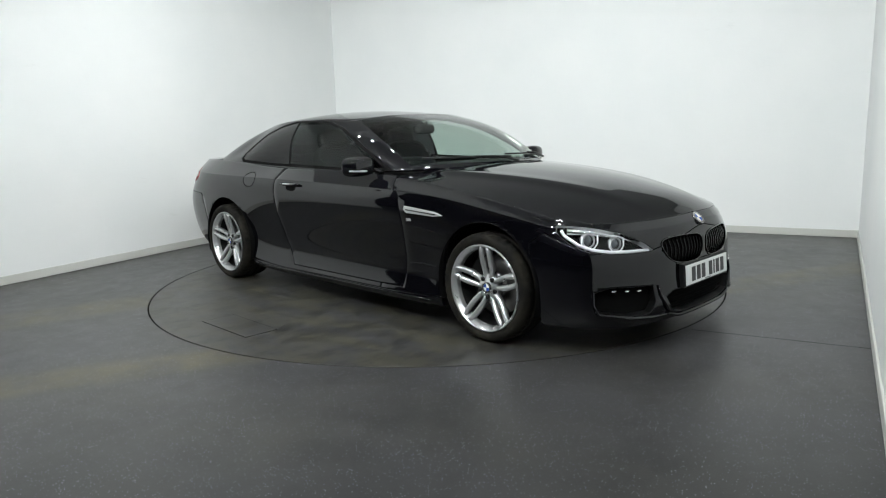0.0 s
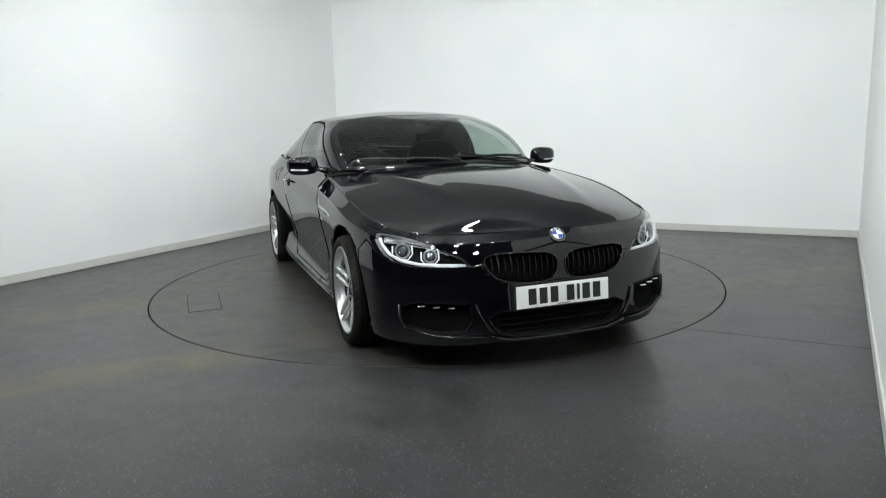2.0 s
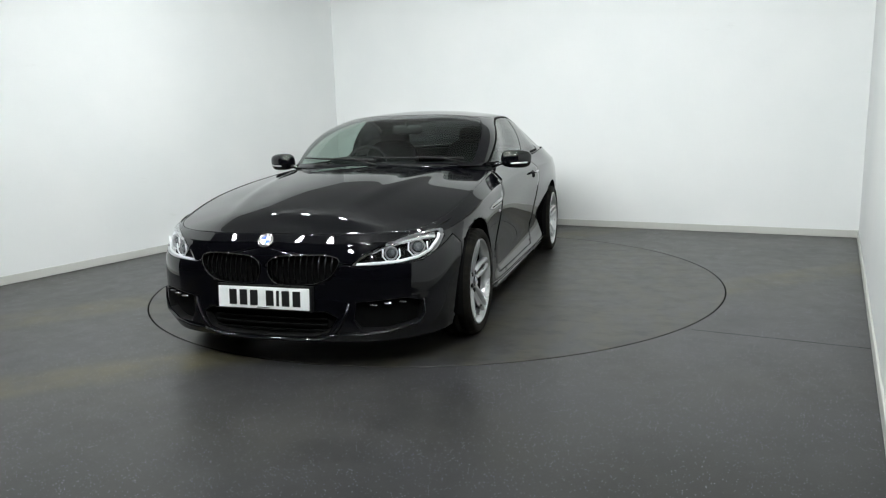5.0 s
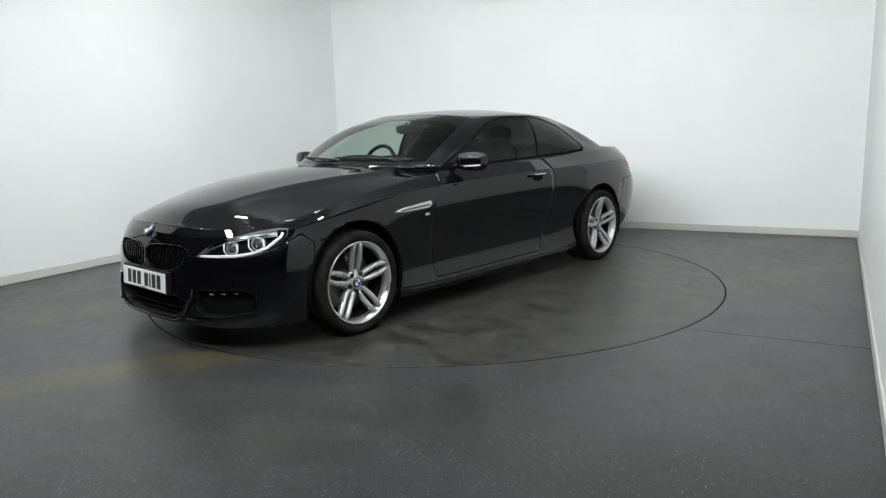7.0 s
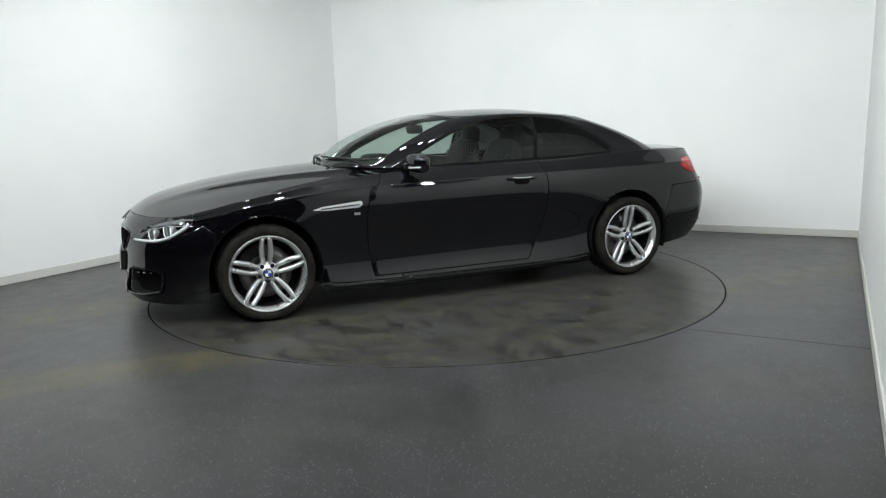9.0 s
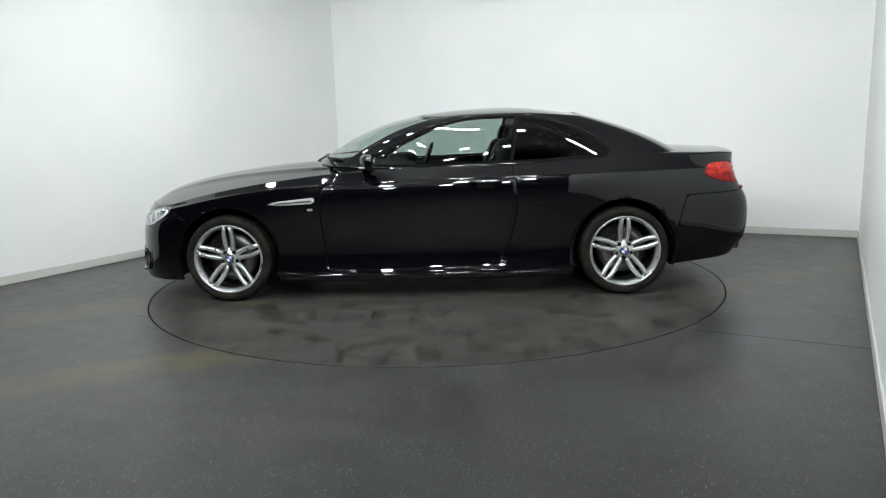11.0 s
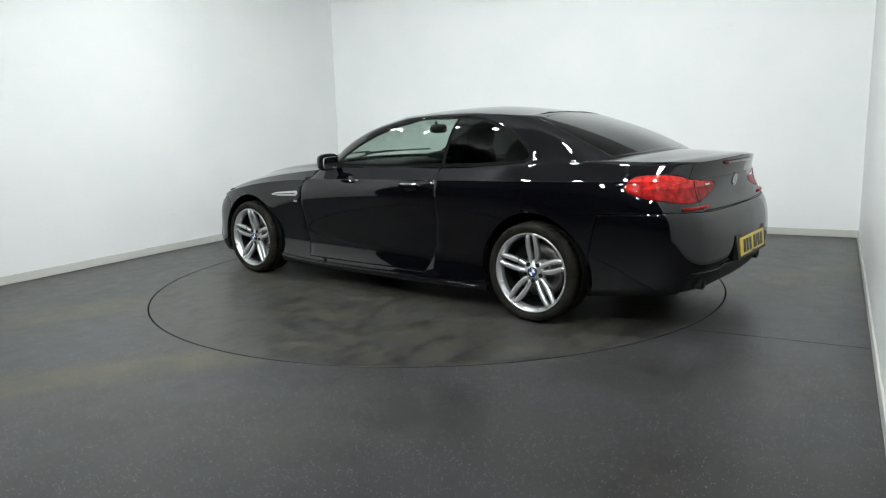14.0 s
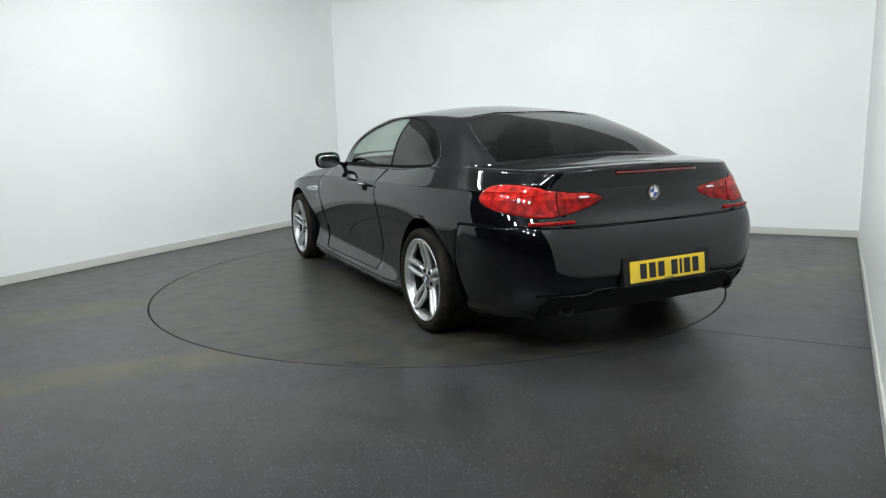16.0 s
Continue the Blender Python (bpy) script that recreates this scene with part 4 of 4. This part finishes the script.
        base = [(.478, .553), (.585, .555), (.68, .560), (.755, .574), (.800, .602), (.822, .650), (.818, .678)]
        bar = [SHELL.at(SHELL.find(y, z, **F))[0] - SHELL.normal(SHELL.find(y, z, **F))[0] * .012 for y, z in base]
        part("light_bar", tube_bm([(p[0], p[1] * sgn, p[2]) for p in bar], .0085, 8), RING, l)
        brow = [(.545, .606), (.60, .636), (.71, .665), (.80, .676)]
        bar = [SHELL.at(SHELL.find(y, z, **F))[0] - SHELL.normal(SHELL.find(y, z, **F))[0] * .02 for y, z in brow]
        part("brow", tube_bm([(p[0], p[1] * sgn, p[2]) for p in bar], [.006, .010, .014, .018], 8), CHROME, l)
    badge(car, facing(SHELL, SHELL.find(.001, .672, **F)), .041)
    q = SHELL.at(SHELL.find(.02, .385, **F))[0]
    part("plate_holder", box_bm((.03, .54, .13), (q[0] + .0, 0, .385), Matrix.Rotation(radians(-4), 4, "Y")), BLACK, car, smooth=False)
    number_plate(car, pose(q[0] + .022, 0, .387, 0, -4, 0), PLATE_WHITE, "white number plate with black bars")


def lens_bm(ob):
    b = bmesh.new()
    b.from_mesh(ob.data)
    return b


GRILLE = material("grille_black", (0.003, 0.003, 0.003), 0.08, Specular_IOR_Level=0.25)
DARK_STEEL = material("sooty_steel", (0.05, 0.05, 0.05), 0.3, 0.8)
SILVER_DARK = material("lamp_housing", (0.34, 0.34, 0.35), 0.30, 0.6)
RING = material("light_guide", (0.78, 0.79, 0.80), 0.3, 0.0, 0.4)
GLASSY = material("projector_glass", (0.10, 0.11, 0.12), 0.05, 0.3, 1.0)


def build_rear(car, got):
    R = dict(how="y", lo=10.9, hi=15)
    tail = got["tail"]
    lamps = pair("tail_light", panel_edges(tail, 0.001, .03), RED, car, "glossy red wraparound tail light")
    for i, l in enumerate(lamps):
        sgn = 1 if i == 0 else -1
        # lower half shaded by a darker red, and the joint between wing and boot lamp
        low = lens_bm(l)
        bmesh.ops.bisect_plane(low, geom=low.verts[:] + low.edges[:] + low.faces[:], plane_co=(0, 0, .842), plane_no=(0, 0, 1), clear_outer=True)
        low.normal_update()
        for v, n in [(v, v.normal.copy()) for v in low.verts]:
            v.co += n * .002
        part("lower_shade", low, RED_DEEP, l, "lower half of the lens, shaded by a darker red")
        pts = [SHELL.at(SHELL.find(.592, z, **R))[0] + SHELL.normal(SHELL.find(.592, z, **R))[0] * .001 for z in np.linspace(.763, .876, 6)]
        part("joint", tube_bm([(p[0], p[1] * sgn, p[2]) for p in pts], .003, 6), LINER, l)
        for n in range(14):
            y, z = .62 + .2 * ((n * .618) % 1), .85 + .033 * ((n * .377) % 1)
            q = SHELL.find(y, z, **R)
            m = facing(SHELL, q)
            m.translation.y *= 1
            b = superbox_bm((.004, .020, .012), 2.5, cuts=5)
            b.transform(m)
            if sgn < 0:
                b = mirrored(b)
            part("light_cell", b, RED, l)
        p = SHELL.at(SHELL.find(.435, .848, **R))[0]
        part("reversing_lamp", superbox_bm((.012, .075, .013), 3, (p[0] + .002, p[1] * sgn, p[2]), cuts=8), WHITE, l)
        pts = [SHELL.at(SHELL.find(y, .728, **R))[0] + np.array([-.002, 0, 0]) for y in np.linspace(.52, .76, 10)]
        part("reflector", tube_bm([(p[0], p[1] * sgn, p[2]) for p in pts], .011, 6, flat=1.0), RED_DEEP, car, "slim red reflector strip")
    badge(car, facing(SHELL, SHELL.find(.001, .845, **R)), .041)
    q = SHELL.at(SHELL.find(.02, .455, **R))[0]
    part("plate_recess", box_bm((.03, .60, .15), (q[0] + .008, 0, .458), Matrix.Rotation(radians(8), 4, "Y")), BLACK, car, smooth=False)
    number_plate(car, pose(q[0] - .011, 0, .457, 0, 0, 180) @ pose(0, 0, 0, 0, -6, 0), PLATE_YELLOW, "yellow number plate with black bars")
    # high brake light under the lip
    pts = [(SHELL.at(SHELL.find(abs(y), .955, **R))[0][0] - .006, y, .962) for y in np.linspace(-.27, .27, 15)]
    part("brake_light", tube_bm(pts, .009, 8), RED_DARK, car, "slim red high brake light")
    # diffuser and exhausts
    for sgn in (1, -1):
        pipe = part("exhaust", lathe_bm([(.040, .12), (.044, .0), (.040, -.006), (.035, 0), (.033, .12)], 32, "x"), DARK_STEEL, car, "round dark exhaust tip")
        pipe.matrix_basis = pose(-2.355, .567 * sgn, .290)
        part("pipe_inside", lathe_bm([(.0001, .03), (.034, .03)], 24, "x"), LINER, pipe)
    pts = [SHELL.at(SHELL.find(abs(y), .385 - .02 * (abs(y) > .45), **R))[0] for y in np.linspace(-.74, .74, 31)]
    part("diffuser_edge", tube_bm([(p[0] - .004, y, p[2]) for p, y in zip(pts, np.linspace(-.74, .74, 31))], .005, 6), PAINT, car)


def build_sides(car):
    for sgn in (1, -1):
        # mirrors
        shell = superbox_bm((.135, .215, .128), 3.0, (.385, .942 * sgn, .972), Matrix.Rotation(radians(-6 * sgn), 4, "X"), 14)
        for v in shell.verts:
            k = (v.co.y * sgn - .82) / .22
            v.co.x += -.05 * max(0, k) ** 2
            v.co.z += .012 * k
            if v.co.x < .345:
                v.co.x = .345 - (v.co.x - .345) * -.12
        mir = part("door_mirror", shell, PAINT, car, "gloss black door mirror with chrome-edged indicator strip")
        part("mirror_glass", superbox_bm((.006, .17, .095), 4, (.326, .942 * sgn, .972), cuts=8), CHROME, mir)
        part("indicator", tube_bm([(.43, .865 * sgn, .950), (.437, .94 * sgn, .950), (.405, 1.015 * sgn, .953), (.355, 1.04 * sgn, .958)], [.004, .006, .006, .004], 8), SATIN, mir)
        part("stalk", tube_bm([(.42, .77 * sgn, .935), (.41, .82 * sgn, .945), (.40, .87 * sgn, .965)], [.035, .028, .024], 10, flat=.55), GLOSS, mir)
        # handles in a dark recess
        q = SHELL.find(-.445, .822, "x", 3, 12)
        m = facing(SHELL, q)
        if sgn < 0:
            m = Matrix.Diagonal((1, -1, 1, 1)) @ m @ Matrix.Diagonal((1, -1, 1, 1))
        cup = part("handle_recess", superbox_bm((.014, .14, .062), 2.4, cuts=10), LINER, car)
        cup.matrix_basis = m @ pose(-.004, 0, -.008)
        bar = bmesh.new()
        tube_bm([(.003, -.115, .006), (.022, -.095, .004), (.03, 0, 0), (.022, .095, .004), (.003, .115, .006)], [.010, .012, .013, .012, .010], 10, bar, flat=.75)
        hd = part("door_handle", bar, PAINT, car, "body-coloured handle with bright edge")
        hd.matrix_basis = m
        st = part("bright_strip", tube_bm([(.026, -.085, .006), (.036, -.04, .004), (.039, 0, .003), (.036, .04, .004), (.026, .085, .006)], .0075, 8), CHROME, hd)
        # wing vent
        vent = bmesh.new()
        quad = [(1.117, .703), (1.05, .722), (.785, .745), (.775, .722), (.80, .702), (1.03, .694)]
        pts = [patch_line(SHELL, [SHELL.find(x, z, "x", 3, 12)], .006)[0] for x, z in quad]
        low = [patch_line(SHELL, [SHELL.find(x, z, "x", 3, 12)], -.004)[0] for x, z in quad]
        a = [vent.verts.new((p.x, p.y * sgn, p.z)) for p in pts]
        b = [vent.verts.new((p.x, p.y * sgn, p.z)) for p in low]
        vent.faces.new(a)
        for i in range(6):
            vent.faces.new((a[i], a[(i + 1) % 6], b[(i + 1) % 6], b[i]))
        bmesh.ops.recalc_face_normals(vent, faces=vent.faces)
        vo = soft_edges(part("wing_vent", vent, SATIN, car, "satin silver wing vent with dark slit", smooth=False), .002)
        slit = [patch_line(SHELL, [SHELL.find(x, z, "x", 3, 12)], .006)[0] for x, z in ((1.06, .707), (.95, .713), (.80, .722))]
        part("slit", tube_bm([(p.x, p.y * sgn, p.z) for p in slit], .004, 6), BLACK, vo)
        # small three-part emblem behind the wheel
        for k in range(3):
            p = patch_line(SHELL, [SHELL.find(.80 + .014 * k, .66, "x", 3, 12)], .002)[0]
            part("emblem", box_bm((.009, .004, .016), (p.x, p.y * sgn, p.z)), SATIN, car, "tiny metal emblem", smooth=False)
        # sill blade and belt strip
        pts = [patch_line(SHELL, [SHELL.find(x, .172, "x", 3, 12)], .002)[0] for x in np.linspace(.98, -1.0, 14)]
        part("sill_blade", tube_bm([(p.x, p.y * sgn, p.z) for p in pts], .012, 8, flat=.5), PAINT, car)
    # fuel flap outline on the right rear wing
    loop = [(-1.02 + .085 * math.cos(a) * (1 if abs(math.cos(a)) < .7 else .96), .85 + .055 * math.sin(a)) for a in np.linspace(0, 2 * math.pi, 25)]
    pts = patch_line(SHELL, [SHELL.find(x, z, "x", 3, 12) for x, z in loop], .0004)
    part("fuel_flap", tube_bm([(p.x, -p.y, p.z) for p in pts], .0022, 6, caps=False), LINER, car)
    # wipers
    for y0, y1 in ((.05, -.60), (.62, .02)):
        pts = []
        for k in range(9):
            t = k / 8
            y = y0 + (y1 - y0) * t
            s = CABIN.find(abs(y), .975, "y", 0, 2.2)
            p = CABIN.at((s[0], s[1] + .10 + .10 * t))[0]
            n = CABIN.normal((s[0], s[1]))[0]
            pts.append((p[0] + .004, y, p[2] + .010))
        w = part("wiper", tube_bm(pts, [.010] * 3 + [.007] * 6, 6), BLACK, car, "black windscreen wiper resting on the glass")
        part("arm", tube_bm([(pts[0][0] + .05, y0 + .03, pts[0][2] - .03), (pts[2][0] + .014, pts[2][1], pts[2][2] + .004), (pts[4][0] + .006, pts[4][1], pts[4][2] + .006)], .008, 6), BLACK, w)


def build_interior(car):
    part("floor_pan", box_bm((2.6, 1.45, .04), (-.45, 0, .34)), LINER, car, smooth=False)
    dash = superbox_bm((.62, 1.42, .26), 5, (.42, 0, .83), cuts=14)
    part("dashboard", dash, LEATHER, car, "black dashboard")
    part("instrument_hood", superbox_bm((.26, .42, .12), 3, (.24, -.36, .95), cuts=10), LEATHER, car)
    part("centre_console", superbox_bm((1.0, .26, .34), 5, (-.2, 0, .55), cuts=10), LEATHER, car)
    part("parcel_shelf", superbox_bm((.60, 1.25, .08), 6, (-1.62, 0, .95), cuts=10), LEATHER, car)
    part("rear_seat", superbox_bm((.34, 1.20, .55), 4, (-1.25, 0, .74), Matrix.Rotation(radians(-22), 4, "Y"), 12), LEATHER, car, "black leather rear bench")
    for y in (.37, -.37):
        seat = part("front_seat", superbox_bm((.50, .50, .18), 4, (-.25, y, .52), cuts=12), LEATHER, car, "black leather sports seat")
        part("backrest", superbox_bm((.17, .50, .64), 3.4, (-.53, y, .80), Matrix.Rotation(radians(-18), 4, "Y"), 12), LEATHER, seat)
        part("headrest", superbox_bm((.11, .27, .19), 3, (-.66, y, 1.13), Matrix.Rotation(radians(-12), 4, "Y"), 10), LEATHER, seat)
        part("belt_guide", tube_bm([(-.50, y * 1.52, .955), (-.52, y * 1.60, 1.0), (-.53, y * 1.48, 1.005)], .008, 8), CHROME, seat, "bright belt guide")
        part("door_card", superbox_bm((1.5, .08, .45), 6, (-.05, math.copysign(.77, y), .70), cuts=8), LEATHER, car)
    wheel = part("steering_wheel", bmesh_ring(.185, .017), LEATHER, car, "black leather steering wheel")
    wheel.matrix_basis = pose(.04, -.37, .90, 0, -22, 0)
    part("boss", superbox_bm((.05, .15, .12), 3, (.01, 0, 0), cuts=8), LEATHER, wheel)
    for a in (0, 180, 270):
        part("spoke", box_bm((.018, .17, .035), (0, .10 * math.cos(radians(a)), .10 * math.sin(radians(a))), Matrix.Rotation(radians(a), 4, "X")), SATIN, wheel, smooth=False)
    part("rear_view_mirror", superbox_bm((.04, .25, .075), 3.5, (.03, 0, 1.205), Matrix.Rotation(radians(8), 4, "Z"), 10), BLACK, car)
    part("mirror_stem", tube_bm([(.03, 0, 1.22), (.06, 0, 1.26)], .012, 8), BLACK, car)
    part("headlining", superbox_bm((1.05, 1.02, .03), 5, (-.58, 0, 1.29), cuts=10), LINER, car)


def bmesh_ring(radius, thick):
    return lathe_bm([(radius + thick * math.cos(a), thick * math.sin(a)) for a in np.linspace(0, 2 * math.pi, 11)[:-1]], 40, "x", close=True)


def build_car():
    car = tagged(new("car"), "gloss black two-door coupe with silver alloy wheels on a turntable", "car")
    made = build_body(car)
    build_cabin(car)
    for x, side, width in ((HUB_F, 1, .245), (HUB_F, -1, .245), (HUB_R, 1, .275), (HUB_R, -1, .275)):
        build_wheel(car, x, side, width, "silver five-twin-spoke alloy wheel")
    build_front(car, made["surfaces"])
    build_rear(car, made["surfaces"])
    build_sides(car)
    build_interior(car)
    return car


CAR = build_car()


def motions():
    """The disc turns evenly and carries the car round."""
    rows, disc = [], []
    for k in range(17):
        a = -45.42 - 12.42 * k
        rows.append((float(k), pose(0, 0, 0.001, 0, 0, a) @ pose(.060, -.185, 0)))
        disc.append((float(k), pose(0, 0, 0, 0, 0, a)))
    walk(CAR, rows)
    walk(TURNTABLE, disc)


motions()
